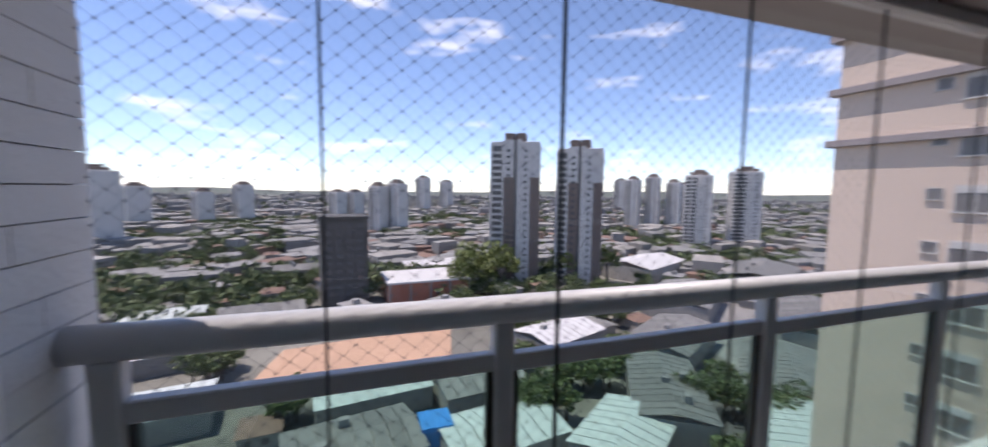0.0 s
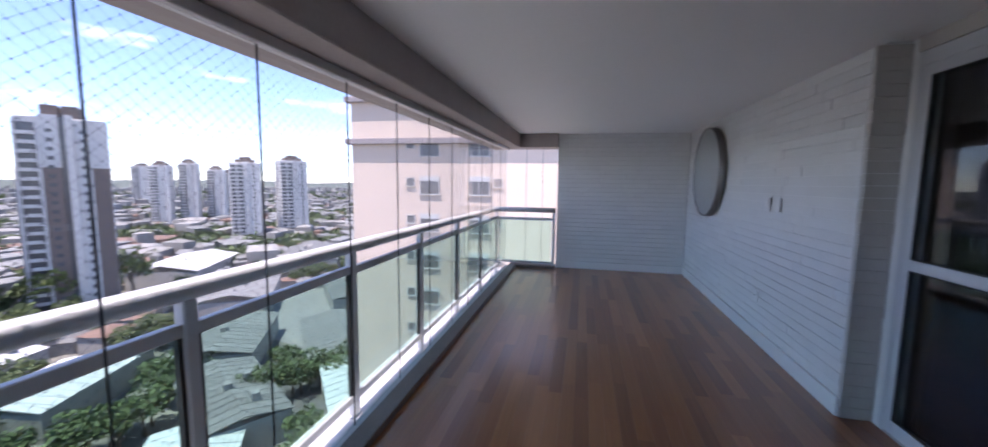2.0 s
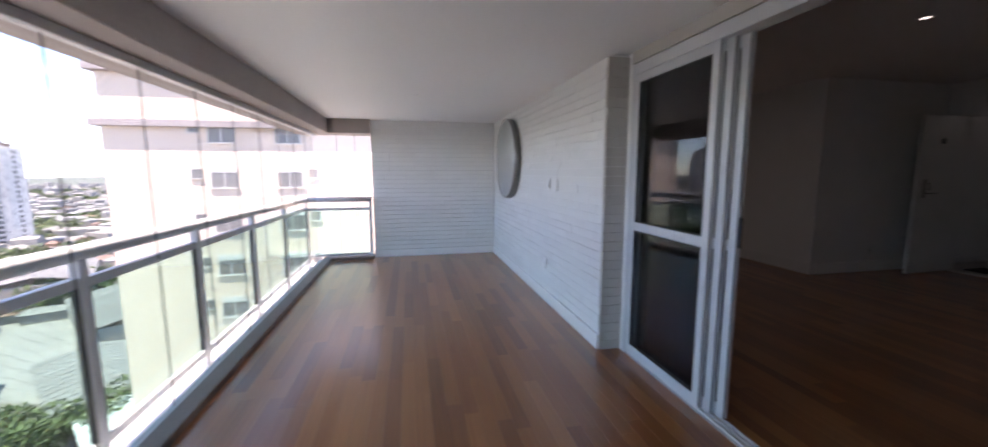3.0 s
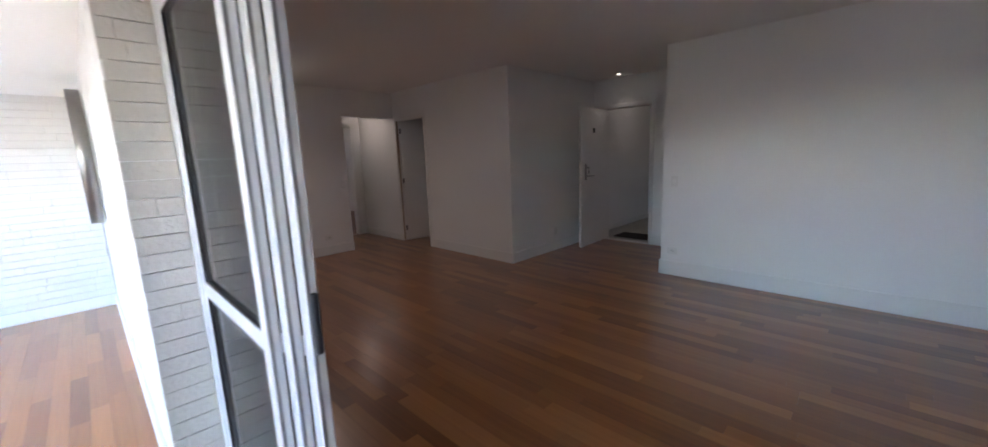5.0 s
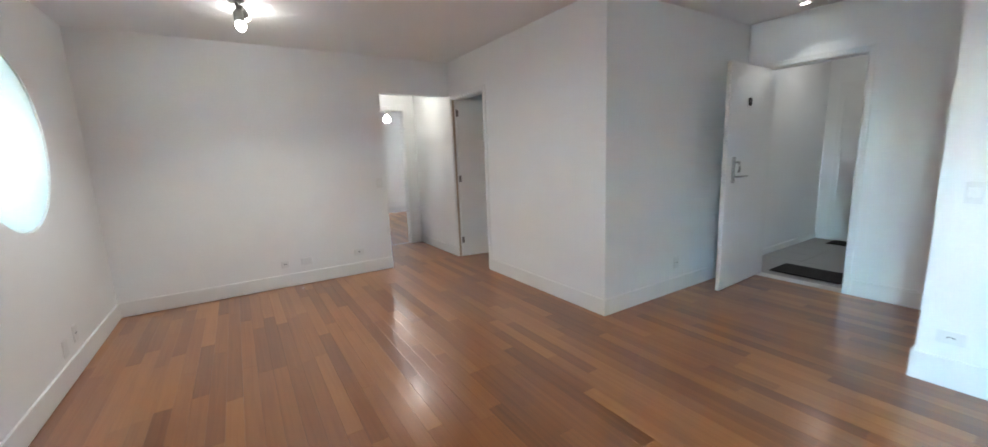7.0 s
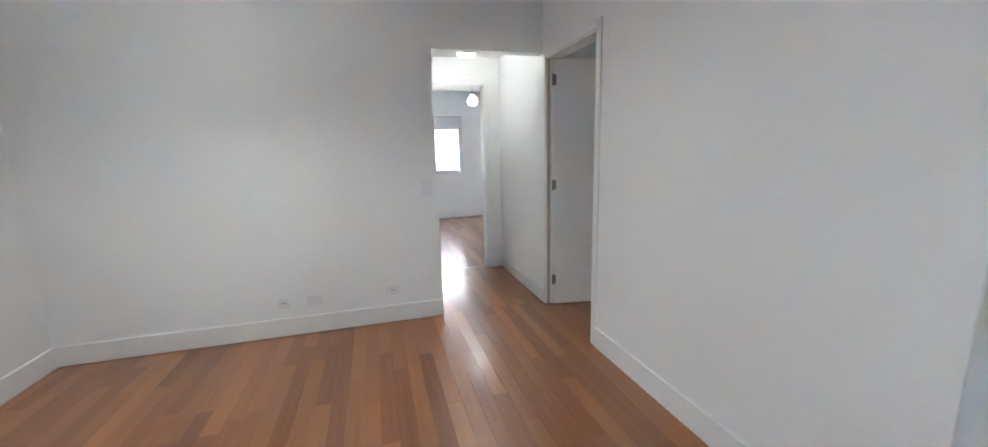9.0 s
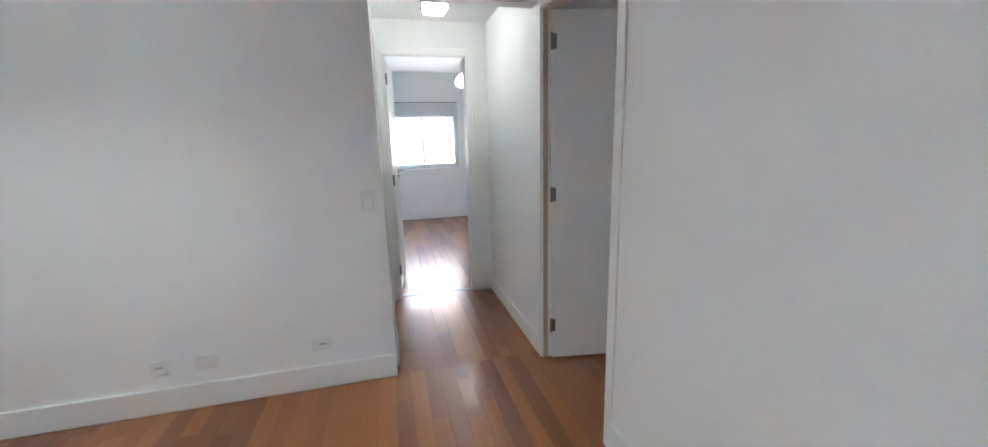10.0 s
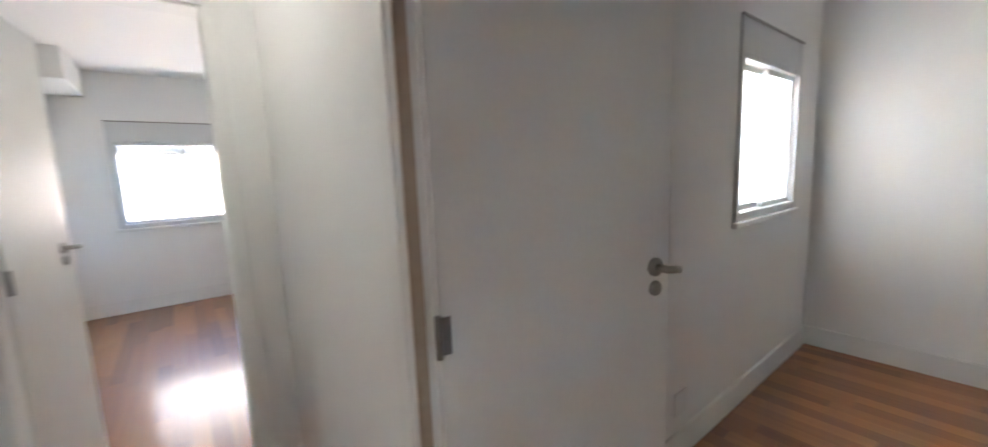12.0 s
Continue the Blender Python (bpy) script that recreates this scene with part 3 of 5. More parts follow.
# ---- lamps ----
def spot_lamp(name, place, heads, label):
    """A small ceiling base with swivelling bulb heads."""
    root = tagged(empty(name, place), label, "ceiling lamp")
    bm = bmesh.new()
    add_lathe(bm, [(0.0, -0.03), (0.045, -0.03), (0.055, -0.02), (0.055, 0.0)], sides=24)
    part("base", bm, M_STEEL, root, "round steel ceiling base")
    for yaw, tilt in heads:
        d = Vector((math.cos(yaw) * math.sin(tilt), math.sin(yaw) * math.sin(tilt), -math.cos(tilt)))
        o = Vector((0, 0, -0.03))
        bm = bmesh.new()
        add_tube(bm, [o, o + d * 0.06], 0.008, 8)
        add_tube(bm, [o + d * 0.055, o + d * 0.075, o + d * 0.15], [0.018, 0.032, 0.036], 16)
        head = part("head", bm, M_STEEL, root, "steel lamp head")
        bm = bmesh.new()
        pts = [o + d * (0.14 + 0.075 * k / 5) for k in range(6)]
        add_tube(bm, pts, [0.026, 0.034, 0.037, 0.034, 0.024, 0.008], 16)
        part("bulb", bm, M_BULB, head, "lit white bulb")
    return root


spot_lamp("ceiling_spot", (6.75, -2.55, HIGH), [(radians(200), 0.2), (radians(-20), 1.3)], "steel ceiling lamp with lit spot heads")


def downlight(place, label):
    """A recessed spot: a thin trim ring flush with the ceiling and a lit lens in it."""
    root = tagged(empty("downlight", place), label, "ceiling spot")
    bm = bmesh.new()
    add_lathe(bm, [(0.034, -0.001), (0.036, -0.008), (0.048, -0.006), (0.052, 0.0)], sides=28)
    part("trim_ring", bm, M_TRIM, root, "white trim ring")
    bm = bmesh.new()
    add_lathe(bm, [(0.0, -0.006), (0.022, -0.005), (0.035, -0.002)], sides=28)
    part("lens", bm, M_BULB, root, "lit round lens")
    return root


downlight((4.80, -6.70, HIGH), "small lit recessed spot before the entrance door")
downlight((3.60, -3.60, HIGH), "small lit recessed spot in the living room ceiling")


def box_lamp(place):
    root = tagged(empty("corridor_lamp", place), "square frosted glass ceiling lamp with steel frame", "ceiling lamp")
    part("base", boxes((-0.07, 0.07, -0.07, 0.07, -0.02, 0.0), bevel=0.003), M_STEEL, root, "square steel base")
    part("shade", boxes((-0.075, 0.075, -0.075, 0.075, -0.115, -0.045), bevel=0.012), M_BULB, root, "lit frosted glass shade")
    for sx in (-1, 1):
        for sy in (-1, 1):
            part("post", boxes((sx * 0.085 - 0.005, sx * 0.085 + 0.005, sy * 0.085 - 0.005, sy * 0.085 + 0.005, -0.07, -0.0), bevel=0.001), M_DARKSTEEL, root, "thin dark metal post")
    bm = bmesh.new()
    for s in (-1, 1):
        add_box(bm, -0.09, 0.09, s * 0.085 - 0.005, s * 0.085 + 0.005, -0.075, -0.065)
        add_box(bm, s * 0.085 - 0.005, s * 0.085 + 0.005, -0.08, 0.08, -0.075, -0.065)
    part("frame", bm, M_DARKSTEEL, root, "thin dark metal frame")
    return root


box_lamp((8.66, -4.37, COR_H))

pend = tagged(empty("pendant_lamp", (10.75, -4.92, HIGH)), "small lit glass pendant on a thin cord in the bedroom", "pendant lamp")
bm = bmesh.new()
add_lathe(bm, [(0.0, -0.02), (0.04, -0.02), (0.045, 0.0)], sides=20)
part("canopy", bm, M_TRIM, pend)
bm = bmesh.new()
add_tube(bm, [(0, 0, -0.02), (0, 0, -0.40)], 0.003, 6)
part("cord", bm, M_DARKSTEEL, pend, "thin dark cord")
bm = bmesh.new()
add_lathe(bm, [(0.012, -0.38), (0.03, -0.40), (0.065, -0.44), (0.075, -0.48), (0.055, -0.52), (0.0, -0.535)], sides=24)
part("shade", bm, M_BULB, pend, "lit frosted glass globe")
bm = bmesh.new()
add_lathe(bm, [(0.0, -0.004), (0.03, -0.004), (0.035, 0.0)], (5.55, 0.27, LOW), "z", 20)
tagged(part("smoke_detector", bm, M_TRIM), "small round white detector on the balcony ceiling", "smoke detector")


# ---- windows ----
def sliding_window(name, x, y0, y1, z0, z1, box_top, label, shutter=True, pane_mat=None):
    """A white two-light sliding window in a wall that runs along y, with a roller box above."""
    root = tagged(empty(name), label, "window", kind="structure")
    f = 0.045
    for q in ((x - 0.01, x + 0.09, y0 - f, y0, z0 - f, box_top), (x - 0.01, x + 0.09, y1, y1 + f, z0 - f, box_top), (x - 0.01, x + 0.09, y0, y1, z0 - f, z0), (x - 0.01, x + 0.09, y0, y1, z1, z1 + 0.03)):
        part("window_frame", boxes(q, bevel=0.003), M_ALU, root)
    mid = (y0 + y1) / 2
    for k, (a, b) in enumerate(((y0, mid + 0.02), (mid - 0.02, y1))):
        xx = x + 0.02 + 0.03 * k
        bm = boxes((xx, xx + 0.022, a, a + 0.028, z0, z1), (xx, xx + 0.022, b - 0.028, b, z0, z1), (xx, xx + 0.022, a + 0.028, b - 0.028, z0, z0 + 0.03), (xx, xx + 0.022, a + 0.028, b - 0.028, z1 - 0.03, z1))
        sash = part("sash", bm, M_ALU, root)
        pane = part("pane", boxes((xx + 0.009, xx + 0.013, a + 0.028, b - 0.028, z0 + 0.03, z1 - 0.03)), pane_mat or M_PANE, sash)
        pane.visible_shadow = pane_mat is M_WARMFROST
    part("roller_box", boxes((x - 0.006, x + 0.09, y0, y1, z1 + 0.03, box_top), bevel=0.003), M_ALU, root, "white roller shutter box")
    # dark bar puts the shadow line over the roller box into colour
    part("trim_line", boxes((x - 0.014, x - 0.008, y0 - f, y1 + f, box_top - 0.012, box_top)), M_DARKSTEEL, root, "thin dark bar drawn for the shadow on top")
    part("window_sill", boxes((x - 0.03, x - 0.002, y0 - 0.07, y1 + 0.07, z0 - f - 0.03, z0 - f), bevel=0.004), M_TRIM, root)
    if shutter:
        for k in range(3):
            z = z1 - 0.035 - 0.03 * k
            part("shutter_slat", boxes((x + 0.075, x + 0.085, y0, y1, z - 0.026, z), bevel=0.003), M_ALU, root)
    return root


sliding_window("window_1", BED_X, WB[0], WB[1], WB[2], WB[3], 2.07, "white sliding bedroom window with roller shutter box", pane_mat=M_DIMPANE)
sliding_window("window_2", R_X, WR[0], WR[1], WR[2], WR[3], 2.12, "white sliding side room window with frosted panes", shutter=False, pane_mat=M_WARMFROST)

rw = tagged(empty("window_3", (ROUND_X, 0, ROUND_Z)), "round frosted window between living room and balcony", "window", kind="structure")
bm = bmesh.new()
add_lathe(bm, [(0.0, IN + 0.012), (ROUND_R - 0.004, IN + 0.012), (ROUND_R - 0.004, IN + 0.018), (0.0, IN + 0.018)], axis="y", sides=64)
pane = part("pane", bm, M_FROST, rw, "frosted white glass")
bm = bmesh.new()
add_lathe(bm, [(ROUND_R - 0.004, OUT + 0.005), (ROUND_R + 0.006, OUT + 0.005), (ROUND_R + 0.006, OUT + 0.085), (ROUND_R - 0.004, OUT + 0.085), (ROUND_R - 0.004, OUT + 0.005)], axis="y", sides=64)
part("window_frame", bm, M_DARKSTEEL, rw, "dark metal ring on the balcony side")
bm = bmesh.new()
add_lathe(bm, [(0.0, OUT + 0.070), (ROUND_R - 0.005, OUT + 0.070), (ROUND_R - 0.005, OUT + 0.076), (0.0, OUT + 0.076)], axis="y", sides=64)
pane = part("pane", bm, M_OPAL, rw, "white opal outer glass")
pane.visible_shadow = False


# ---- sliding door ----
def sash(parent, name, x0, x1, y, z0, z1, mid, stile=0.055):
    root = empty(name)
    root.parent = parent
    for q in ((x0, x0 + stile, y - 0.0155, y + 0.0155, z0, z1), (x1 - stile, x1, y - 0.0155, y + 0.0155, z0, z1)):
        part("stile", boxes(q, bevel=0.003), M_ALU, root)
    for a, b in ((z0, z0 + 0.07), (mid - 0.03, mid + 0.03), (z1 - 0.06, z1)):
        part("rail", boxes((x0 + stile, x1 - stile, y - 0.014, y + 0.014, a, b), bevel=0.003), M_ALU, root)
    for a, b in ((z0 + 0.07, mid - 0.03), (mid + 0.03, z1 - 0.06)):
        p = part("pane", boxes((x0 + stile, x1 - stile, y - 0.003, y + 0.003, a, b)), M_SMOKE, root, "smoke-grey glass")
        p.visible_shadow = False
        bm = bmesh.new()
        for r in ((x0 + stile, x0 + stile + 0.006, y + 0.004, y + 0.0148, a, b), (x1 - stile - 0.006, x1 - stile, y + 0.004, y + 0.0148, a, b), (x0 + stile, x1 - stile, y + 0.004, y + 0.0148, a, a + 0.006), (x0 + stile, x1 - stile, y + 0.004, y + 0.0148, b - 0.006, b)):
            add_box(bm, *r)
        part("seal", bm, M_RUBBER, root, "black glazing seal")
    return root


sd = tagged(empty("sliding_door"), "white aluminium glazed sliding door pushed open to one side", "sliding door", kind="structure")
TOP = 2.105
for q in ((3.735, 3.768, -1.325, -1.222, 0.0, TOP + 0.02), (DOOR0 - 0.04, DOOR0 + 0.03, -1.325, -1.222, 0.0, TOP + 0.02), (DOOR0 + 0.03, 3.735, -1.325, -1.222, TOP - 0.055, TOP + 0.02)):
    part("outer_frame", boxes(q, bevel=0.003), M_ALU, sd)
for y in (-1.240, -1.272, -1.304):
    part("track", boxes((DOOR0 + 0.03, 3.735, y - 0.006, y + 0.006, 0.004, 0.02)), M_RAIL, sd, "low aluminium floor track")
part("track_bed", boxes((DOOR0 + 0.03, 3.735, -1.325, -1.222, 0.001, 0.007)), M_MORTAR, sd)
sash(sd, "door_panel", 2.940, 3.735, -1.241, 0.022, TOP - 0.055, 0.985)
sash(sd, "door_panel", 2.880, 3.70, -1.273, 0.022, TOP - 0.055, 0.985)
sash(sd, "door_panel", 2.820, 3.64, -1.305, 0.022, TOP - 0.055, 0.985)
# narrow grey strip up the free edge of each panel
M_EDGESTRIP = surface("grey brush seal", (0.20, 0.20, 0.205), 0.8, 0.1, 90, 5.0, 0.1)
for x, y in ((2.820, -1.300), (2.880, -1.268), (2.940, -1.236)):
    part("brush_seal", boxes((x - 0.002, x + 0.001, y, y + 0.009, 0.03, TOP - 0.06)), M_EDGESTRIP, sd, "grey strip in the panel edge")
bm = bmesh.new()
add_box(bm, 2.805, 2.82, -1.314, -1.296, 0.98, 1.14, bevel=0.004)
part("pull_handle", bm, M_RUBBER, sd, "small dark pull handle on the panel edge")


# ---- balcony railing ----
RY = 1.93


def rail_z(x):
    """The handrail falls a little towards the far end."""
    return 1.018 - 0.0085 * (x - 0.3)


POSTS = (0.36, 1.231, 2.250, 3.330, 4.420, 5.515, 6.600)
rail = tagged(empty("railing"), "grey aluminium balcony railing with green glass panels", "railing")
bm = bmesh.new()
add_tube(bm, [(X0 - 0.02, RY, rail_z(0.3)), (X1 - 0.11, RY, rail_z(7.7)), (X1 - 0.075, RY - 0.03, rail_z(7.7)), (X1 - 0.07, RY - 0.07, rail_z(7.7)), (X1 - 0.07, 0.945, rail_z(7.7))], 0.040, 18)
part("handrail", bm, M_RAIL, rail)
for x in POSTS + (X1 - 0.07,):
    part("post", boxes((x - 0.028, x + 0.028, RY - 0.026, RY + 0.026, -0.12, rail_z(x) - 0.03), bevel=0.006), M_RAIL, rail)
    part("post_foot", boxes((x - 0.05, x + 0.05, RY - 0.05, RY + 0.05, -0.121, -0.11), bevel=0.003), M_RAIL, rail)
part("post", boxes((X1 - 0.098, X1 - 0.042, 0.945, 0.997, 0.04, rail_z(7.7) - 0.03), bevel=0.006), M_RAIL, rail)
spans = list(zip(POSTS, POSTS[1:] + (X1 - 0.07,)))
for a, b in spans:
    for z0, z1 in ((rail_z(a) - 0.175, rail_z(a) - 0.125), (-0.02, 0.03)):
        part("rail", boxes((a + 0.028, b - 0.028, RY - 0.018, RY + 0.018, z0, z1), bevel=0.004), M_RAIL, rail)
    p = part("glass_panel", boxes((a + 0.045, b - 0.045, RY - 0.004, RY + 0.004, 0.03, rail_z(a) - 0.175)), M_GREENPANE, rail, "pale green laminated glass")
    p.visible_shadow = False
    for x in (a + 0.038, b - 0.038):
        part("glazing_bead", boxes((x - 0.008, x + 0.008, RY - 0.012, RY + 0.012, 0.03, rail_z(a) - 0.175)), M_RUBBER, rail, "dark glazing bead")
for z0, z1 in ((0.785, 0.83), (0.06, 0.10)):
    part("rail", boxes((X1 - 0.088, X1 - 0.052, 0.997, RY - 0.026, z0, z1), bevel=0.004), M_RAIL, rail)
p = part("glass_panel", boxes((X1 - 0.074, X1 - 0.066, 1.01, RY - 0.04, 0.10, 0.785)), M_GREENPANE, rail, "pale green laminated glass")
p.visible_shadow = False

# frameless folding glass between floor kerb and beam
GY = 1.76
EDGES = [0.30, 0.79] + [1.31 + 0.57 * k for k in range(2)] + [2.455, 3.06] + [3.06 + 0.585 * k for k in range(1, 8)] + [7.66]
curtain = tagged(empty("glass_curtain"), "frameless clear glass panels closing the balcony", "glass curtain", kind="structure")
part("top_track", boxes((X0 - 0.03, X1 - 0.02, GY - 0.03, GY + 0.03, 1.925, 1.97), bevel=0.004), M_RAIL, curtain, "grey aluminium top track")
part("floor_track", boxes((X0 - 0.03, X1 - 0.02, GY - 0.025, GY + 0.025, -0.12, 0.0), bevel=0.003), M_RAIL, curtain, "grey aluminium floor track")
for a, b in zip(EDGES, EDGES[1:]):
    p = part("pane", boxes((a + 0.003, b - 0.003, GY - 0.002, GY + 0.002, 0.0, 1.925)), M_CURTAIN, curtain)
    p.visible_shadow = False
for k, x in enumerate(EDGES[1:-1]):
    w = 0.0042 if k == 1 else 0.0026
    part("edge_seal", boxes((x - w, x + w, GY - 0.003, GY + 0.003, 0.0, 1.925)), M_RUBBER, curtain, "dark strip between two panes")
for y in (1.18, 1.45):
    part("edge_seal", boxes((X1 + 0.02, X1 + 0.03, y - 0.0026, y + 0.0026, 0.045, 1.97)), M_RUBBER, curtain, "dark strip between two panes")


# ---- safety net ----
def net(name, origin, along, length, z0, z1, cell, rise, label):
    """Knotted cords in a diamond mesh over a rectangle."""
    verts, faces = [], []
    o, d = Vector(origin), Vector(along)
    h = z1 - z0
    r = 0.00055

    def strand(p, q):
        v = (q - p).normalized()
        u = v.cross(Vector((d.y, -d.x, 0))).normalized()
        w = u.cross(v)
        base = len(verts)
        for e in (p, q):
            for k in range(3):
                a = 2 * math.pi * k / 3
                verts.append(e + r * (math.cos(a) * u + math.sin(a) * w))
        for k in range(3):
            faces.append((base + k, base + (k + 1) % 3, base + 3 + (k + 1) % 3, base + 3 + k))

    def at(s, z):
        sag = 0.012 * math.sin(s * 2.1) + 0.006 * math.sin(s * 7.3 + z * 5)
        return o + d * s + Vector((d.y, -d.x, 0)) * sag * 0.8 + Vector((0, 0, z0 + z + sag * 0.5))
    rows = int(h / (rise / 2))
    cols = int(length / cell)
    for j in range(rows + 1):
        for i in range(cols + 1):
            s = i * cell + (cell / 2 if j % 2 else 0)
            z = j * rise / 2
            if s > length:
                continue
            p = at(s, z)
            if j < rows:
                for ds in (-cell / 2, cell / 2):
                    if 0 <= s + ds <= length:
                        strand(p, at(s + ds, z + rise / 2))
            b = len(verts)
            k = 0.0036
            for c in ((k, 0, 0), (-k, 0, 0), (0, k, 0), (0, -k, 0), (0, 0, k), (0, 0, -k)):
                verts.append(p + Vector(c))
            for t3 in ((0, 2, 4), (2, 1, 4), (1, 3, 4), (3, 0, 4), (2, 0, 5), (1, 2, 5), (3, 1, 5), (0, 3, 5)):
                faces.append(tuple(b + q for q in t3))
    me = bpy.data.meshes.new(name)
    me.from_pydata([tuple(v) for v in verts], [], faces)
    me.materials.append(M_CORD)
    return tagged(new(name, me), label, "safety net", kind="stuff")


net("safety_net", (X0, 2.03, 0), (1, 0, 0), X1 - X0, -0.1, 2.0, 0.064, 0.052, "thin dark knotted safety net in a diamond mesh")


# ---- city outside ----
G = -48.0
M_GROUND = surface("town ground of streets and yards", (0.17, 0.165, 0.14), 0.9, 0.65, 0.09, 0.013, 0.0)
M_DIRT = surface("orange bare earth", (0.43, 0.275, 0.185), 0.95, 0.2, 0.6, 0.05, 0.0)
M_ROAD = surface("worn asphalt", (0.10, 0.10, 0.10), 0.9, 0.2, 0.8, 0.05, 0.0)
M_CONC = surface("weathered concrete roof", (0.22, 0.215, 0.205), 0.85, 0.4, 0.8, 0.08, 0.0, per_object=0.8, per_island=0.8)
M_ROOFTILE = surface("clay roof tile", (0.19, 0.12, 0.09), 0.85, 0.35, 0.9, 0.1, 0.0, per_object=0.8, per_island=0.8)
M_ROOFGREY = surface("grey fibre cement roof", (0.17, 0.168, 0.158), 0.8, 0.5, 0.9, 0.1, 0.0, per_object=0.9, per_island=0.9)
M_ROOFWHITE = surface("white sheet metal roof", (0.52, 0.51, 0.50), 0.85, 0.15, 0.8, 0.1, 0.0)
M_ROOFGREEN = surface("pale green sheet roof", (0.42, 0.46, 0.435), 0.6, 0.2, 0.7, 0.08, 0.0, per_object=0.5)
M_HOUSE = surface("plastered house wall", (0.28, 0.265, 0.24), 0.9, 0.5, 0.8, 0.06, 0.0, per_object=0.9, per_island=0.9)
M_REDBRICK = surface("red brick hall wall", (0.33, 0.13, 0.085), 0.9, 0.15, 1.5, 0.1, 0.0)
M_TWHITE = surface("white tower render", (0.55, 0.53, 0.50), 0.8, 0.14, 0.5, 0.04, 0.0)
M_TGREY = surface("brown-grey tower cladding", (0.17, 0.13, 0.11), 0.8, 0.1, 0.5, 0.04, 0.0)
M_DARK = surface("bare dark concrete of the unfinished block", (0.075, 0.072, 0.068), 0.9, 0.5, 0.6, 0.15, 0.0)
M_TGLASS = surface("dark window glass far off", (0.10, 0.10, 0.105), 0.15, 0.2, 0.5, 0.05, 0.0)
M_PINK = surface("pale pink render of the next block", (0.64, 0.51, 0.41), 0.85, 0.05, 6.0, 0.12, 0.05)
M_NPANE = surface("pale window glass of the next block", (0.16, 0.15, 0.145), 0.2, 0.15, 2.0, 0.3, 0.0, per_object=0.6)
M_PINKBAND = surface("grey-brown ledge", (0.30, 0.26, 0.25), 0.85, 0.1, 3.0, 0.3, 0.05)
M_LEAF = surface("tree foliage", (0.085, 0.115, 0.042), 0.8, 0.5, 1.2, 0.15, 0.0, per_object=0.6, per_island=1.4)
# brighter, yellower copy of M_LEAF: sunlight put into the leaf colour
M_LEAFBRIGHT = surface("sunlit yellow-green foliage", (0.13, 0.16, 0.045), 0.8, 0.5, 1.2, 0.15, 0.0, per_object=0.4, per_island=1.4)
M_BARK = surface("grey bark", (0.12, 0.10, 0.085), 0.9, 0.3, 8.0, 1.0, 0.1)
M_BLUE = surface("blue tarpaulin", (0.03, 0.22, 0.55), 0.5, 0.1, 2.0, 0.3, 0.05)
M_HILL = surface("wooded far hills", (0.10, 0.115, 0.095), 0.95, 0.35, 0.03, 0.004, 0.0)

bm = bmesh.new()
vs = [bm.verts.new((x, y, G)) for x, y in ((-4500, -4500), (4500, -4500), (4500, 4500), (-4500, 4500))]
bm.faces.new(vs)
setting("ground", bm, M_GROUND, "grey town ground reaching the horizon", "ground")


def flat_patch(name, points, z, material, label, category):
    bm = bmesh.new()
    bm.faces.new([bm.verts.new((x, y, z)) for x, y in points])
    return setting(name, bm, material, label, category)


flat_patch("dirt_lot", ((-26, 104), (26, 108), (33, 140), (-20, 132)), G + 0.15, M_DIRT, "orange bare earth building lot", "building lot")
flat_patch("road", ((40, 20), (52, 20), (150, 165), (140, 172)), G + 0.1, M_ROAD, "grey asphalt street below the balcony", "road")
flat_patch("yard", ((95, 60), (190, 40), (230, 110), (120, 150)), G + 0.08, M_CONC, "wide grey concrete yard", "yard")


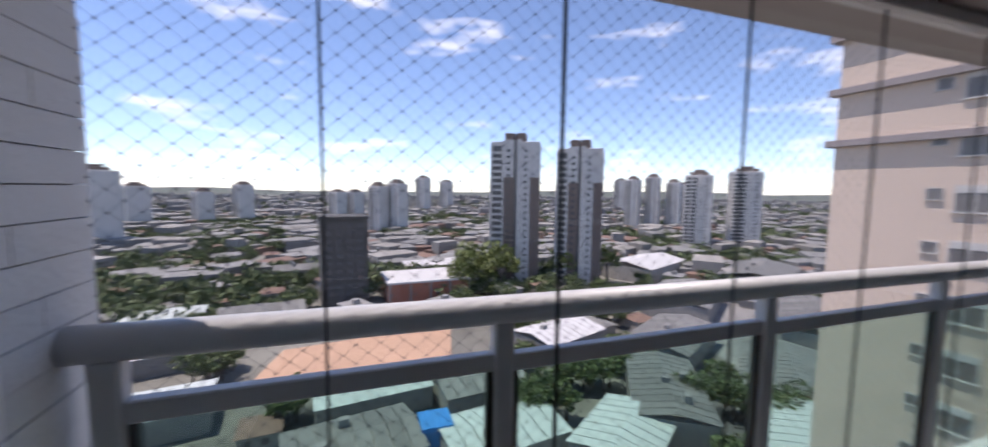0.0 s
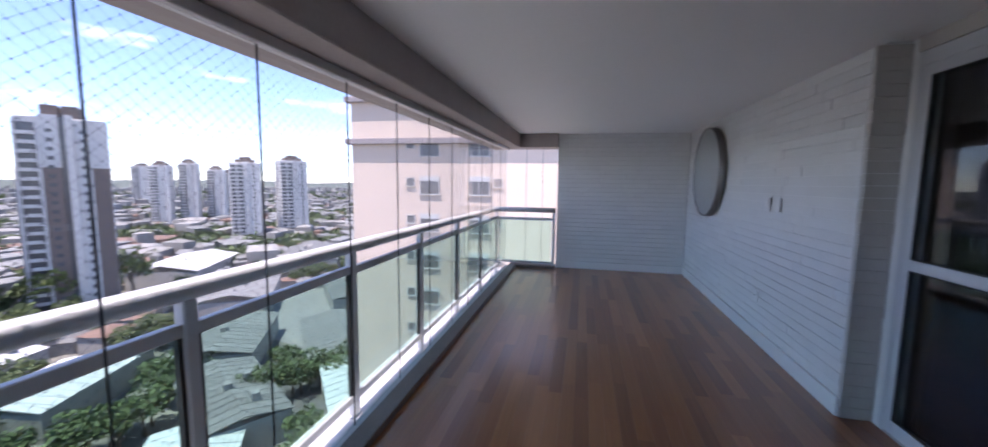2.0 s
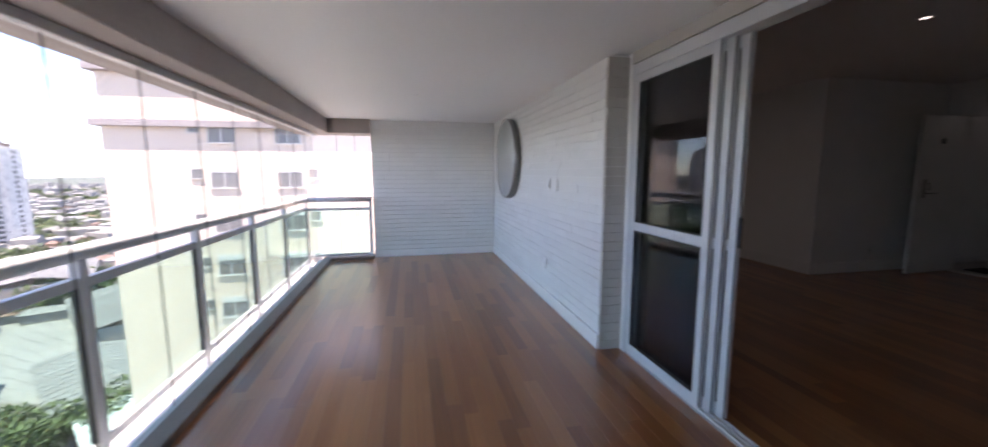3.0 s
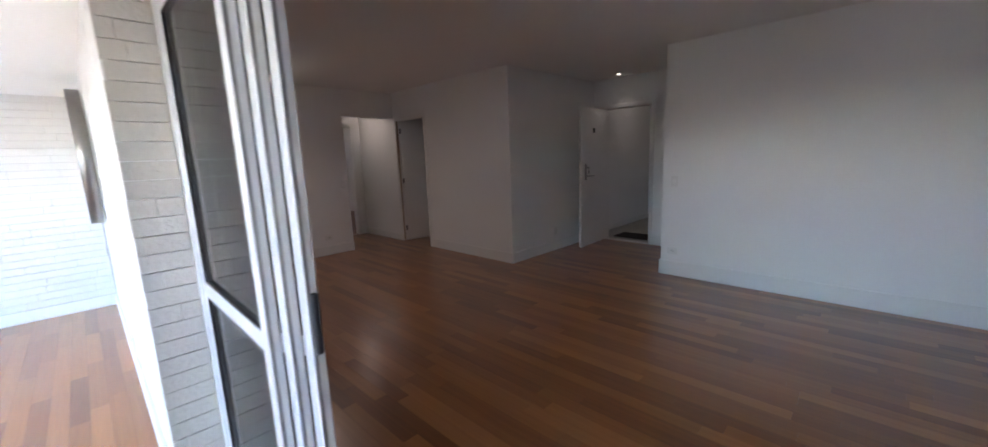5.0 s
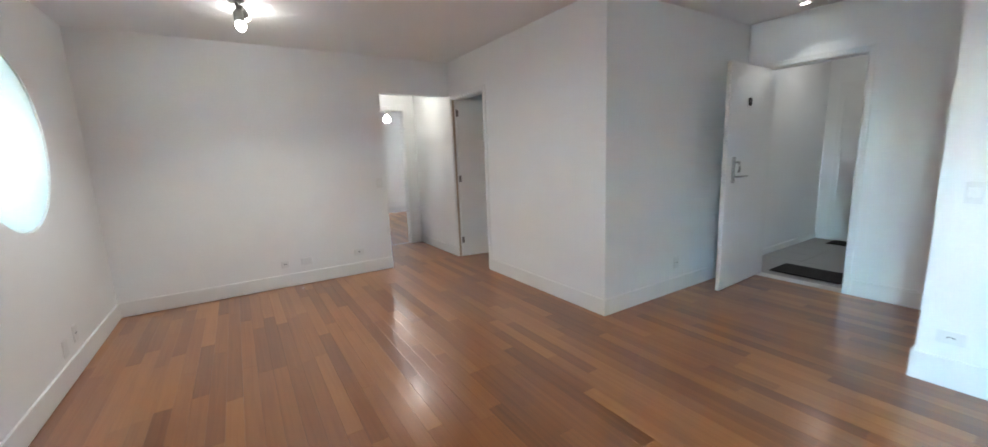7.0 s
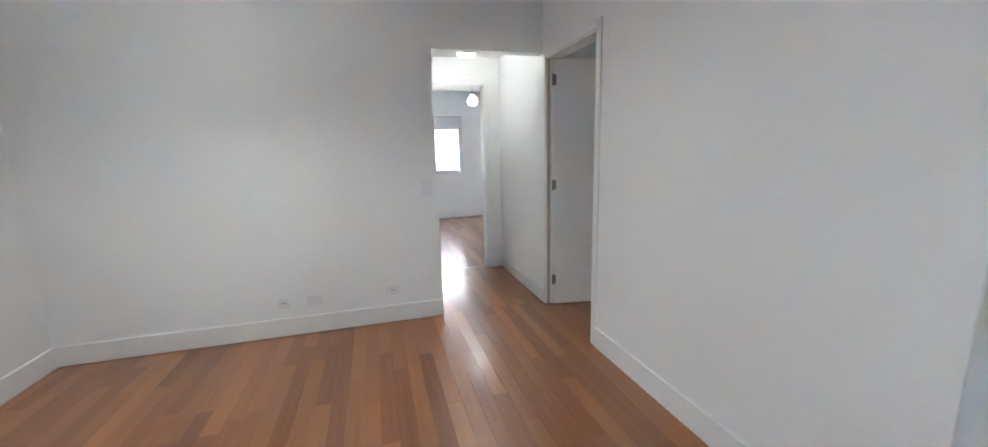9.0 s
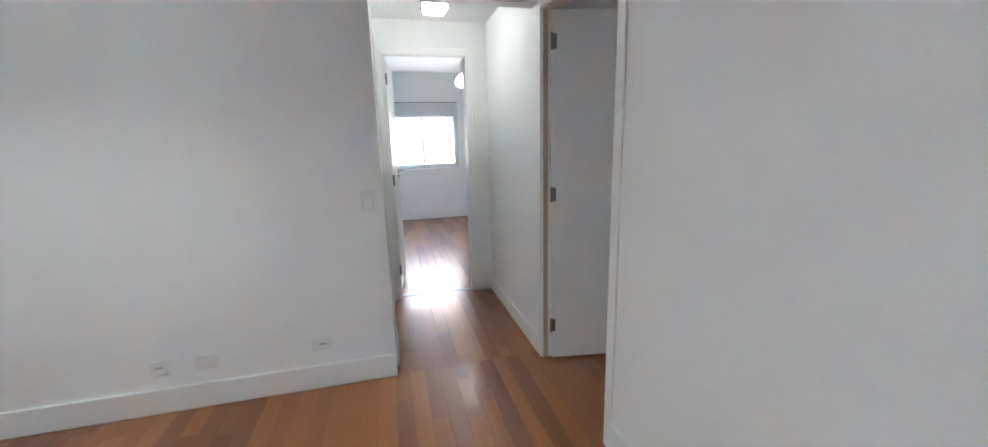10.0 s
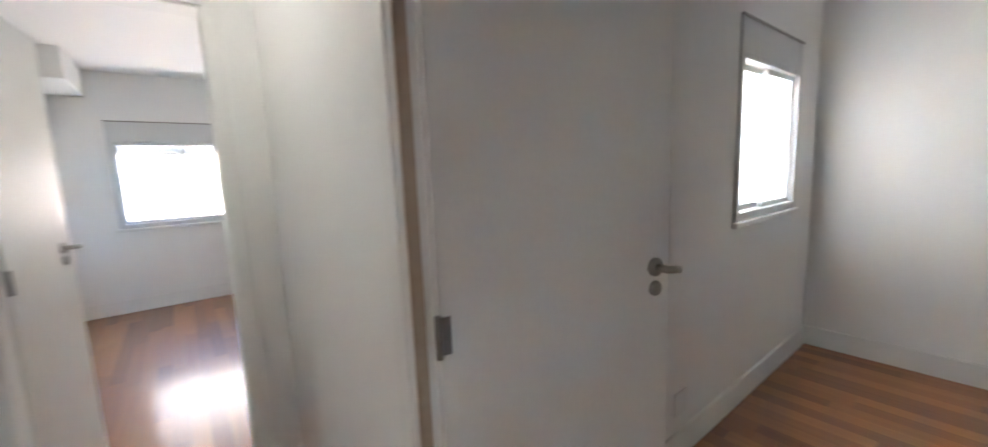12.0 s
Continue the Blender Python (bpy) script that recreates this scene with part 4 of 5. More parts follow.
def tower(name, x, y, w, d, floors, rz, label, dark=True, z0=G, step=3.0):
    """A point block: corner piers, balcony slabs, windows floor by floor, a set-back crown."""
    root = tagged(empty(name, (x, y, z0), rz), label, "apartment tower")
    h = floors * step
    part("core", boxes((-w / 2, w / 2, -d / 2, d / 2, 0, h + 2.0), bevel=0.3), M_TWHITE, root)
    faces4 = ((0, w, d), (-90, d, w))
    for turn, fw, fd in faces4:
        side = empty("facade")
        side.parent = root
        side.matrix_basis = pose(0, 0, 0, 0, 0, turn)
        y = -fd / 2
        # flat dark sheet: shade behind the balconies painted on, no recess is cut
        part("glazing", boxes((-fw * 0.46, -fw * 0.06, y - 0.12, y + 0.1, 0, h)), M_TGLASS, side, "dark sheet for the shade behind the balconies")
        part("glazing", boxes((fw * 0.27, fw * 0.33, y - 0.12, y + 0.1, 0, h)), M_TGLASS, side, "dark window strip")
        slab = mesh_of("balcony", boxes((-fw * 0.47, -fw * 0.30, y - 1.1, y, 0, 1.05), (-fw * 0.22, -fw * 0.08, y - 0.9, y, 0, 1.15)), M_TWHITE)
        spandrel = mesh_of("spandrel", boxes((fw * 0.265, fw * 0.335, y - 0.25, y, 0, 1.3)), M_TWHITE)
        for k in range(floors):
            for me in (slab, spandrel):
                ob = new(me.name.split(".")[0], me)
                ob.parent = side
                ob.location = (0, 0, k * step)
        part("pier", boxes((-fw * 0.285, -fw * 0.235, y - 1.3, y, 0, h + 1.0), bevel=0.05), M_TWHITE, side)
        part("pier", boxes((fw * 0.04, fw * 0.10, y - 0.9, y, 0, h + 3.0), bevel=0.05), M_TWHITE, side)
        if dark:
            part("cladding", boxes((fw * 0.10, fw * 0.255, y - 0.5, y, 0, h * 0.76)), M_TGREY, side, "brown-grey cladding on the lower storeys")
            part("cladding", boxes((fw * 0.355, fw * 0.51, y - 0.5, y + 1.5, 0, h * 0.76)), M_TGREY, side, "brown-grey cladding on the lower storeys")
    part("crown", boxes((-w / 3, w / 3, -d / 3, d / 3, h + 1, h + 4.5), (-w / 5, w / 5, -d / 5, d / 5, h + 4.5, h + 6.5), bevel=0.1), M_TGREY, root, "dark set-back roof storey")
    return root




def clad_tower(x, y, w, floors, rz, label, step=3.0):
    """A tall block whose front is cut into upright bays: a balcony stack, brown clad bays, a dark joint and white piers."""
    root = tagged(empty("apartment_tower", (x, y, G), rz), label, "apartment tower")
    h, d = floors * step, w * 0.85
    part("core", boxes((-w * 0.46, w * 0.48, -d / 2, d / 2, 0, h), bevel=0.2), M_TWHITE, root)
    part("low_wing", boxes((-w * 0.52, -w * 0.40, -d * 0.3, d * 0.45, 0, h * 0.76), bevel=0.1), M_TWHITE, root)
    front = -d / 2
    # flat dark sheet gives the balcony stack its shade by colour
    part("recess", boxes((-w * 0.45, -w * 0.25, front - 0.1, front + 0.2, 0, h - 2)), M_TGLASS, root, "dark sheet for the shade of the balcony recess")
    part("pier", boxes((-w * 0.25, -w * 0.215, front - 1.4, front, 0, h), bevel=0.05), M_TWHITE, root)
    part("pier", boxes((-w * 0.47, -w * 0.44, front - 1.2, front, 0, h - 1), bevel=0.05), M_TWHITE, root)
    part("bay", boxes((-w * 0.215, -w * 0.02, front - 1.0, front, h * 0.76, h + 0.8), bevel=0.05), M_TWHITE, root)
    part("cladding", boxes((-w * 0.215, -w * 0.02, front - 1.0, front, 0, h * 0.76), bevel=0.05), M_TGREY, root, "brown cladding on the lower storeys")
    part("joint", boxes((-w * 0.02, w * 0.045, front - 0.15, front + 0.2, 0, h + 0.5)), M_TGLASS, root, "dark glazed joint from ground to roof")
    part("pier", boxes((w * 0.045, w * 0.13, front - 1.2, front, 0, h + 1.0), bevel=0.05), M_TWHITE, root)
    part("bay", boxes((w * 0.13, w * 0.30, front - 0.5, front, 0, h - 0.5), bevel=0.05), M_TWHITE, root)
    part("bay", boxes((w * 0.30, w * 0.49, front - 0.2, front + 1.5, h * 0.76, h - 2.5), bevel=0.05), M_TWHITE, root)
    part("cladding", boxes((w * 0.30, w * 0.49, front - 0.2, front + 1.5, 0, h * 0.76), bevel=0.05), M_TGREY, root, "brown cladding on the lower storeys")
    slab = mesh_of("balcony", boxes((-w * 0.44, -w * 0.25, front - 1.5, front, 0, 0.25), (-w * 0.43, -w * 0.26, front - 1.5, front - 1.35, 0.25, 1.15)), M_TWHITE)
    pane = mesh_of("window", boxes((-w * 0.155, -w * 0.085, front - 1.06, front - 0.9, 1.0, 2.2)), M_TGLASS)
    slit = mesh_of("window", boxes((w * 0.19, w * 0.235, front - 0.56, front - 0.4, 1.0, 2.2)), M_TGLASS)
    near = mesh_of("window", boxes((w * 0.47, w * 0.485, -d * 0.25, -d * 0.08, 1.0, 2.2)), M_TGLASS)
    rear = mesh_of("window", boxes((w * 0.47, w * 0.485, d * 0.08, d * 0.25, 1.0, 2.2)), M_TGLASS)
    for k in range(floors - 1):
        for me in (slab, pane, slit, near, rear):
            ob = new(me.name.split(".")[0], me)
            ob.parent = root
            ob.location = (0, 0, k * step)
    for a, b in ((-0.20, -0.01), (0.02, 0.20)):
        part("roof_storey", boxes((w * a, w * b, -d * 0.45, d * 0.2, h, h + 4.2), bevel=0.1), M_TGREY, root, "dark roof storey")
    return root


clad_tower(80, 194, 25, 24, -27, "tall white apartment tower with brown cladding")
clad_tower(110, 181, 23, 23, -36, "tall white apartment tower with brown cladding beside its twin")
for x, y, w, f, rz, lab in ((272, 262, 20, 20, 10, "white apartment tower farther off"), (304, 246, 21, 21, 20, "white apartment tower farther off"), (330, 420, 16, 20, 5, "grey-white apartment tower in the distance"), (352, 410, 16, 21, 5, "grey-white apartment tower in the distance"), (375, 400, 16, 19, 5, "grey-white apartment tower in the distance"), (410, 420, 16, 18, 15, "grey-white apartment tower in the distance"),
                            (24, 428, 15, 16, 12, "white apartment tower far beyond the low houses"), (43, 430, 17, 17, 12, "white apartment tower far beyond the low houses"), (-182, 380, 25, 19, 25, "wide white apartment tower far to the edge of town"), (-230, 557, 24, 15, 8, "white apartment tower in the distance"), (-172, 575, 20, 13, 8, "white apartment tower in the distance"), (-132, 588, 20, 16, 8, "white apartment tower in the distance"),
                            (-22, 640, 20, 13, 8, "pale apartment tower on the horizon"), (2, 655, 20, 13, 8, "pale apartment tower on the horizon"), (130, 800, 22, 22, 8, "pale apartment tower on the horizon"), (190, 860, 22, 20, 8, "pale apartment tower on the horizon"), (520, 700, 24, 22, 8, "pale apartment tower on the horizon"), (570, 720, 24, 23, 8, "pale apartment tower on the horizon")):
    tower("apartment_tower", x, y, w, w * 0.9, f, rz - 60, lab, dark=False)

# the dark half-built block
dk = tagged(empty("dark_block", (-4, 182, G), 8), "dark grey unfinished apartment block", "building")
part("wall", boxes((-9, 9, -8, 8, 0, 36), bevel=0.1), M_DARK, dk)
part("roof", boxes((-9.6, 9.6, -8.6, 8.6, 36, 37.2), bevel=0.1), M_DARK, dk)
for k in range(11):
    for i in range(4):
        part("window", boxes((-7.6 + i * 4, -5.0 + i * 4, -8.15, -7.9, 1.5 + k * 3.1, 3.2 + k * 3.1)), M_TGLASS, dk)

# red brick hall with a white roof
hall = tagged(empty("brick_hall", (30, 178, G), 3), "red brick hall with a white sheet roof", "hall")
part("wall", boxes((-17, 17, -12, 12, 0, 10)), M_REDBRICK, hall)
for i in range(5):
    part("pilaster", boxes((-17.2 + i * 8.4, -16.4 + i * 8.4, -12.3, -11.9, 0, 10)), M_CONC, hall)
bm = bmesh.new()
for k in range(17):
    add_box(bm, -17.6 + k * 2.07, -17.6 + k * 2.07 + 1.9, -12.6, 12.6, 10, 10.7)
add_box(bm, -17.5, 17.5, -12.5, 12.5, 9.9, 10.4)
part("roof", bm, M_ROOFWHITE, hall, "white ribbed sheet roof")


# the pale pink block next door
NX, NY0, NY1, NTOP = 31.0, -14.0, 19.0, 11.0
nb = tagged(empty("next_block"), "pale pink apartment block across the yard", "apartment block")
part("wall", boxes((NX, NX + 16, NY0, NY1, G, NTOP)), M_PINK, nb)
part("roof", boxes((NX - 0.5, NX + 16.5, NY0 - 0.5, NY1 + 0.5, NTOP, NTOP + 0.5)), M_PINKBAND, nb)
for z in (4.5, 7.8):
    part("ledge", boxes((NX - 0.45, NX + 0.1, NY0, NY1 + 0.4, z - 0.22, z + 0.22), bevel=0.03), M_PINKBAND, nb, "grey-brown projecting ledge")
    part("ledge", boxes((NX + 0.1, NX + 16, NY1 - 0.1, NY1 + 0.4, z - 0.22, z + 0.22), bevel=0.03), M_PINKBAND, nb, "grey-brown projecting ledge")
big_f = mesh_of("window", boxes((-0.05, 0.1, -0.82, -0.75, -0.7, 0.7), (-0.05, 0.1, 0.75, 0.82, -0.7, 0.7), (-0.05, 0.1, -0.75, 0.75, 0.3, 0.7), (-0.12, 0.1, -0.9, 0.9, -0.78, -0.7), (-0.05, 0.1, -0.03, 0.03, -0.7, 0.3)), M_TWHITE)
big_g = mesh_of("pane", boxes((-0.02, 0.06, -0.75, 0.75, -0.7, 0.3)), M_NPANE)
small_f = mesh_of("window", boxes((-0.05, 0.1, -0.36, -0.30, -0.33, 0.33), (-0.05, 0.1, 0.30, 0.36, -0.33, 0.33), (-0.05, 0.1, -0.30, 0.30, 0.27, 0.33), (-0.1, 0.1, -0.4, 0.4, -0.38, -0.33)), M_TWHITE)
small_g = mesh_of("pane", boxes((-0.02, 0.06, -0.30, 0.30, -0.33, 0.27)), M_NPANE)
for k in range(-10, 3):
    zc = 1.1 + 2.95 * k
    for y, fr, gl in ((13.9, small_f, small_g), (12.3, big_f, big_g), (8.3, big_f, big_g), (6.8, small_f, small_g), (1.0, big_f, big_g), (-4.5, big_f, big_g), (-6.2, small_f, small_g)):
        w = new("window", fr)
        w.parent = nb
        w.location = (NX - 0.03, y, zc + (0.25 if fr is small_f else 0))
        g = new("pane", gl)
        g.parent = w


# ---- near roofs, houses and trees ----
rng = random.Random(7)
KEEP_OUT = [(-28, 35, 100, 142), (10, 52, 160, 195), (-16, 10, 170, 196), (66, 126, 168, 210), (27, 50, -20, 24), (-40, 26, -40, 40)]


def is_free(x, y, m=4.0):
    return not any(a - m < x < b + m and c - m < y < d + m for a, b, c, d in KEEP_OUT)


def shed(x, y, w, d, h, rz, roof, label):
    """A long low hall with a ribbed double-pitch roof."""
    root = tagged(empty("shed", (x, y, G), rz), label, "shed")
    part("wall", boxes((-w / 2, w / 2, -d / 2, d / 2, 0, h)), M_HOUSE, root)
    bm = bmesh.new()
    n = max(4, int(w / 2.5))
    for k in range(n):
        a, b = -w / 2 - 0.4 + (w + 0.8) * k / n, -w / 2 - 0.4 + (w + 0.8) * (k + 0.93) / n
        for s2 in (-1, 1):
            q = [(a, 0, h + d * 0.10), (b, 0, h + d * 0.10), (b, s2 * (d / 2 + 0.4), h + 0.1), (a, s2 * (d / 2 + 0.4), h + 0.1)]
            lo = [bm.verts.new((p[0], p[1], p[2])) for p in q]
            hi = [bm.verts.new((p[0], p[1], p[2] + 0.15)) for p in q]
            bm.faces.new(hi)
            bm.faces.new(lo[::-1])
            for i in range(4):
                bm.faces.new((lo[i], lo[(i + 1) % 4], hi[(i + 1) % 4], hi[i]))
    part("roof", bm, roof, root)
    for k in range(rng.randint(0, 3)):
        ux, uy = rng.uniform(-w / 3, w / 3), rng.uniform(-d / 3, d / 3)
        part("roof_unit", boxes((ux - 0.9, ux + 0.9, uy - 0.7, uy + 0.7, h, h + d * 0.1 + 1.2)), M_CONC, root)
    KEEP_OUT.append((x - max(w, d) / 2, x + max(w, d) / 2, y - max(w, d) / 2, y + max(w, d) / 2))
    return root


SHEDS = ((4, 92, 24, 13, 5, 8, 1), (28, 88, 20, 14, 5, 6, 0), (26, 68, 22, 14, 5, 8, 1), (0, 72, 22, 15, 5, 10, 0), (48, 60, 20, 14, 5, 35, 1), (66, 70, 30, 15, 6, 56, 0), (60, 108, 24, 16, 6, 20, 2), (92, 96, 32, 18, 6, 30, 0),
         (75, 44, 30, 16, 6, 40, 1), (100, 66, 34, 20, 6, 40, 0), (60, 28, 24, 14, 5, 40, 2), (84, 20, 22, 16, 5, 20, 0), (-40, 96, 24, 14, 5, 10, 1), (-52, 130, 26, 15, 5, 14, 2), (-30, 158, 26, 14, 6, 10, 0), (-60, 165, 22, 14, 5, 5, 1),
         (60, 140, 26, 16, 5, 12, 2), (130, 130, 40, 24, 7, 35, 0), (150, 90, 44, 26, 7, 40, 0), (160, 190, 46, 28, 8, 25, 2), (200, 150, 50, 30, 8, 30, 0), (125, 40, 26, 18, 6, 30, 1), (45, 225, 40, 20, 7, 8, 2), (-20, 230, 36, 18, 7, 5, 0))
for x, y, w, d, h, rz, kind in SHEDS:
    shed(x, y, w, d, h, rz, (M_ROOFGREY, M_ROOFGREEN, M_ROOFWHITE)[kind], ("low hall with a grey sheet roof", "low hall with a pale green sheet roof", "low hall with a white sheet roof")[kind])
bm = bmesh.new()
for k in range(5):
    add_box(bm, 11.5 + k * 1.2, 12.6 + k * 1.2, 69, 75, G + 6.3, G + 6.45 + 0.06 * (k % 2))
add_box(bm, 11.5, 17.4, 69, 75, G, G + 6.3)
tagged(part("blue_canopy", bm, M_BLUE), "bright blue tarpaulin canopy among the roofs", "canopy")


def house(variant):
    w, d, h = ((9, 8, 3.2), (12, 8, 3.4), (8, 10, 6.2), (14, 10, 3.6), (10, 9, 6.4), (7, 7, 3.0))[variant]
    root = tagged(empty("house"), ("low plastered house with a clay tile roof", "low plastered house with a grey roof", "two-storey plastered house with a tile roof", "long low house with a grey roof", "two-storey house with a flat roof", "small low house with a tile roof")[variant], "house", group="houses of the town")
    part("wall", boxes((-w / 2, w / 2, -d / 2, d / 2, 0, h)), M_HOUSE, root)
    bm = bmesh.new()
    if variant == 4:
        add_box(bm, -w / 2 - 0.2, w / 2 + 0.2, -d / 2 - 0.2, d / 2 + 0.2, h, h + 0.5)
        add_box(bm, -1.2, 1.2, -1.2, 1.2, h + 0.5, h + 2.2)
    else:
        e, t = 0.5, 0.28 * d / 2
        base = [bm.verts.new((sx * (w / 2 + e), sy * (d / 2 + e), h)) for sx, sy in ((-1, -1), (1, -1), (1, 1), (-1, 1))]
        r0, r1 = bm.verts.new((-w / 2 + d * 0.35, 0, h + t)), bm.verts.new((w / 2 - d * 0.35, 0, h + t))
        for f in ((base[0], base[1], r1, r0), (base[2], base[3], r0, r1), (base[1], base[2], r1), (base[3], base[0], r0), base[::-1]):
            bm.faces.new(f)
    part("roof", bm, (M_ROOFTILE, M_ROOFGREY, M_ROOFTILE, M_ROOFGREY, M_CONC, M_ROOFTILE)[variant], root)
    for i in range(int(w / 3)):
        for z in ((1.0, 2.2),) if h < 5 else ((1.0, 2.2), (4.0, 5.3)):
            part("window", boxes((-w / 2 + 1 + i * 3, -w / 2 + 2.3 + i * 3, -d / 2 - 0.05, -d / 2 + 0.05, *z)), M_TGLASS, root)
    return root


def spread(r0, r1, a0=-75, a1=40):
    """A place in the sector of town that can be seen, even in area."""
    r = math.sqrt(rng.uniform(r0 * r0, r1 * r1))
    a = radians(rng.uniform(a0, a1))
    return 0.8 - r * math.sin(a), 0.9 + r * math.cos(a)


first = [house(k) for k in range(6)]
for k, ob in enumerate(first):
    ob.matrix_basis = pose(-75 - 16 * k, 120 + 9 * k, G, 0, 0, 10)
count = 0
while count < 190:
    x, y = spread(85, 300)
    if is_free(x, y, 6):
        copy_thing(first[rng.randrange(6)], pose(x, y, G, 0, 0, rng.choice((8, 98, 30, 120)) + rng.uniform(-4, 4)))
        KEEP_OUT.append((x - 4, x + 4, y - 4, y + 4))
        count += 1


def leaf_cloud(bm, centre, radius, count, size, squash=0.75):
    c = Vector(centre)
    for _ in range(count):
        d = Vector((rng.gauss(0, 1), rng.gauss(0, 1), rng.gauss(0, 1))).normalized()
        p = c + Vector((d.x, d.y, d.z * squash)) * radius * rng.uniform(0.55, 1.05)
        u = Vector((rng.gauss(0, 1), rng.gauss(0, 1), rng.gauss(0, 1))).normalized()
        w = u.orthogonal().normalized()
        v = u.cross(w)
        k = size * rng.uniform(0.6, 1.4)
        bm.faces.new([bm.verts.new(p + k * q) for q in (w, v * 0.7, -w, -v * 0.7)])


def tree(variant, leaf=M_LEAF):
    root = tagged(empty("tree"), "broad green city tree among the roofs", "tree", group="trees of the town")
    h = (8.0, 10.5, 7.0)[variant]
    bm = bmesh.new()
    add_tube(bm, [(0, 0, 0), (0.15, 0.1, h * 0.3), (0.1, 0.3, h * 0.55)], [0.35, 0.25, 0.15], 7)
    for k in range(4):
        a = k * 1.7 + variant
        add_tube(bm, [(0.12, 0.15, h * (0.3 + 0.05 * k)), (1.2 * math.cos(a), 1.2 * math.sin(a), h * 0.5), (2.2 * math.cos(a), 2.2 * math.sin(a), h * 0.66)], [0.14, 0.09, 0.04], 5)
    part("trunk", bm, M_BARK, root)
    bm = bmesh.new()
    for k in range(9):
        a = k * 2.4 + variant
        rr = h * 0.28 * rng.uniform(0.5, 1.0)
        leaf_cloud(bm, (rr * math.cos(a), rr * math.sin(a), h * rng.uniform(0.5, 0.86)), h * rng.uniform(0.15, 0.24), 60, 0.42)
    part("crown", bm, leaf, root)
    return root


kinds = [tree(k) for k in range(3)]
for k, ob in enumerate(kinds):
    ob.matrix_basis = pose(50 + 6 * k, 168 + 3 * k, G)
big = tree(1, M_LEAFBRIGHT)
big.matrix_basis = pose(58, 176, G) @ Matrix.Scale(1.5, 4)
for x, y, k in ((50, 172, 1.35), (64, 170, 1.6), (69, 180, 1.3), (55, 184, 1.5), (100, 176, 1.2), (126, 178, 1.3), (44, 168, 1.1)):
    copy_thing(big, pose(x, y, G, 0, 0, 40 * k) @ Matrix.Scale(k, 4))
GROVES = ((60, 168, 14, 16), (56, 84, 10, 10), (74, 90, 10, 8), (96, 172, 12, 12), (140, 160, 16, 12), (-34, 118, 8, 10), (-48, 146, 12, 10), (20, 205, 14, 12), (-12, 92, 6, 6), (46, 100, 8, 6), (165, 250, 26, 16), (88, 122, 10, 8), (-90, 190, 24, 14), (-72, 285, 22, 20), (-110, 255, 18, 12), (-21, 172, 8, 10), (14, 200, 10, 10), (48, 200, 14, 14),
          (68, 172, 12, 22), (120, 205, 18, 18), (36, 152, 10, 12), (54, 120, 9, 12), (38, 74, 7, 10), (80, 62, 9, 10), (58, 46, 7, 8), (150, 215, 22, 16), (190, 200, 24, 16), (230, 190, 26, 16), (-60, 200, 20, 16), (-30, 205, 14, 14), (-95, 235, 24, 18), (110, 150, 12, 10), (176, 128, 16, 10), (88, 148, 10, 10))
for cx, cy, rad, n in GROVES:
    for _ in range(n):
        x, y = cx + rng.gauss(0, rad * 0.6), cy + rng.gauss(0, rad * 0.4)
        if any(a < x < b and c < y < d for a, b, c, d in KEEP_OUT[:6]):
            continue
        copy_thing(kinds[rng.randrange(3)], pose(x, y, G, 0, 0, rng.uniform(0, 360)))


def far_town(name, count, r0, r1, material, label, low, high):
    """Roofs too far off to tell apart, joined."""
    verts, faces = [], []
    for _ in range(count):
        x, y = spread(r0, r1)
        w, d, h = rng.uniform(8, 26), rng.uniform(7, 16), rng.uniform(low, high)
        c, s2 = math.cos(rng.choice((0.1, 0.5, 1.2))), math.sin(rng.choice((0.1, 0.5, 1.2)))
        b = len(verts)
        for z in (0, h):
            for px, py in ((-w / 2, -d / 2), (w / 2, -d / 2), (w / 2, d / 2), (-w / 2, d / 2)):
                verts.append((x + px * c - py * s2, y + px * s2 + py * c, G + z))
        verts.append((x, y, G + h + d * 0.12))
        faces += [(b, b + 1, b + 5, b + 4), (b + 1, b + 2, b + 6, b + 5), (b + 2, b + 3, b + 7, b + 6), (b + 3, b, b + 4, b + 7)]
        faces += [(b + 4, b + 5, b + 8), (b + 5, b + 6, b + 8), (b + 6, b + 7, b + 8), (b + 7, b + 4, b + 8)]
    me = bpy.data.meshes.new(name)
    me.from_pydata(verts, [], faces)
    me.materials.append(material)
    return tagged(new(name, me), label, "houses", kind="stuff")


far_town("far_roofs", 1500, 230, 900, M_ROOFGREY, "grey roofs of the far town", 4, 9)
far_town("far_tiled_roofs", 900, 230, 900, M_ROOFTILE, "clay tiled roofs of the far town", 3, 7)
far_town("far_pale_houses", 1100, 230, 1400, M_HOUSE, "pale houses of the far town", 4, 12)
far_town("far_concrete_houses", 1500, 600, 2200, M_CONC, "grey houses towards the horizon", 5, 16)


def woods(name, count, r0, r1, size, label):
    bm = bmesh.new()
    made = 0
    while made < count:
        x, y = spread(r0, r1)
        if noise.noise(Vector((x * 0.012, y * 0.012, 3.1))) < -0.02:
            continue
        for k in range(3):
            leaf_cloud(bm, (x + rng.uniform(-4, 4), y + rng.uniform(-4, 4), G + rng.uniform(3, 7)), rng.uniform(2.5, 4.5), 14, size)
        made += 1
    return tagged(part(name, bm, M_LEAF), label, "trees", kind="stuff")


woods("far_trees", 3600, 170, 650, 1.3, "green tree clumps among the far roofs")
woods("farthest_trees", 1500, 600, 1600, 2.6, "dark tree clumps towards the horizon")

# low hills along the horizon
verts, faces = [], []
n = 90
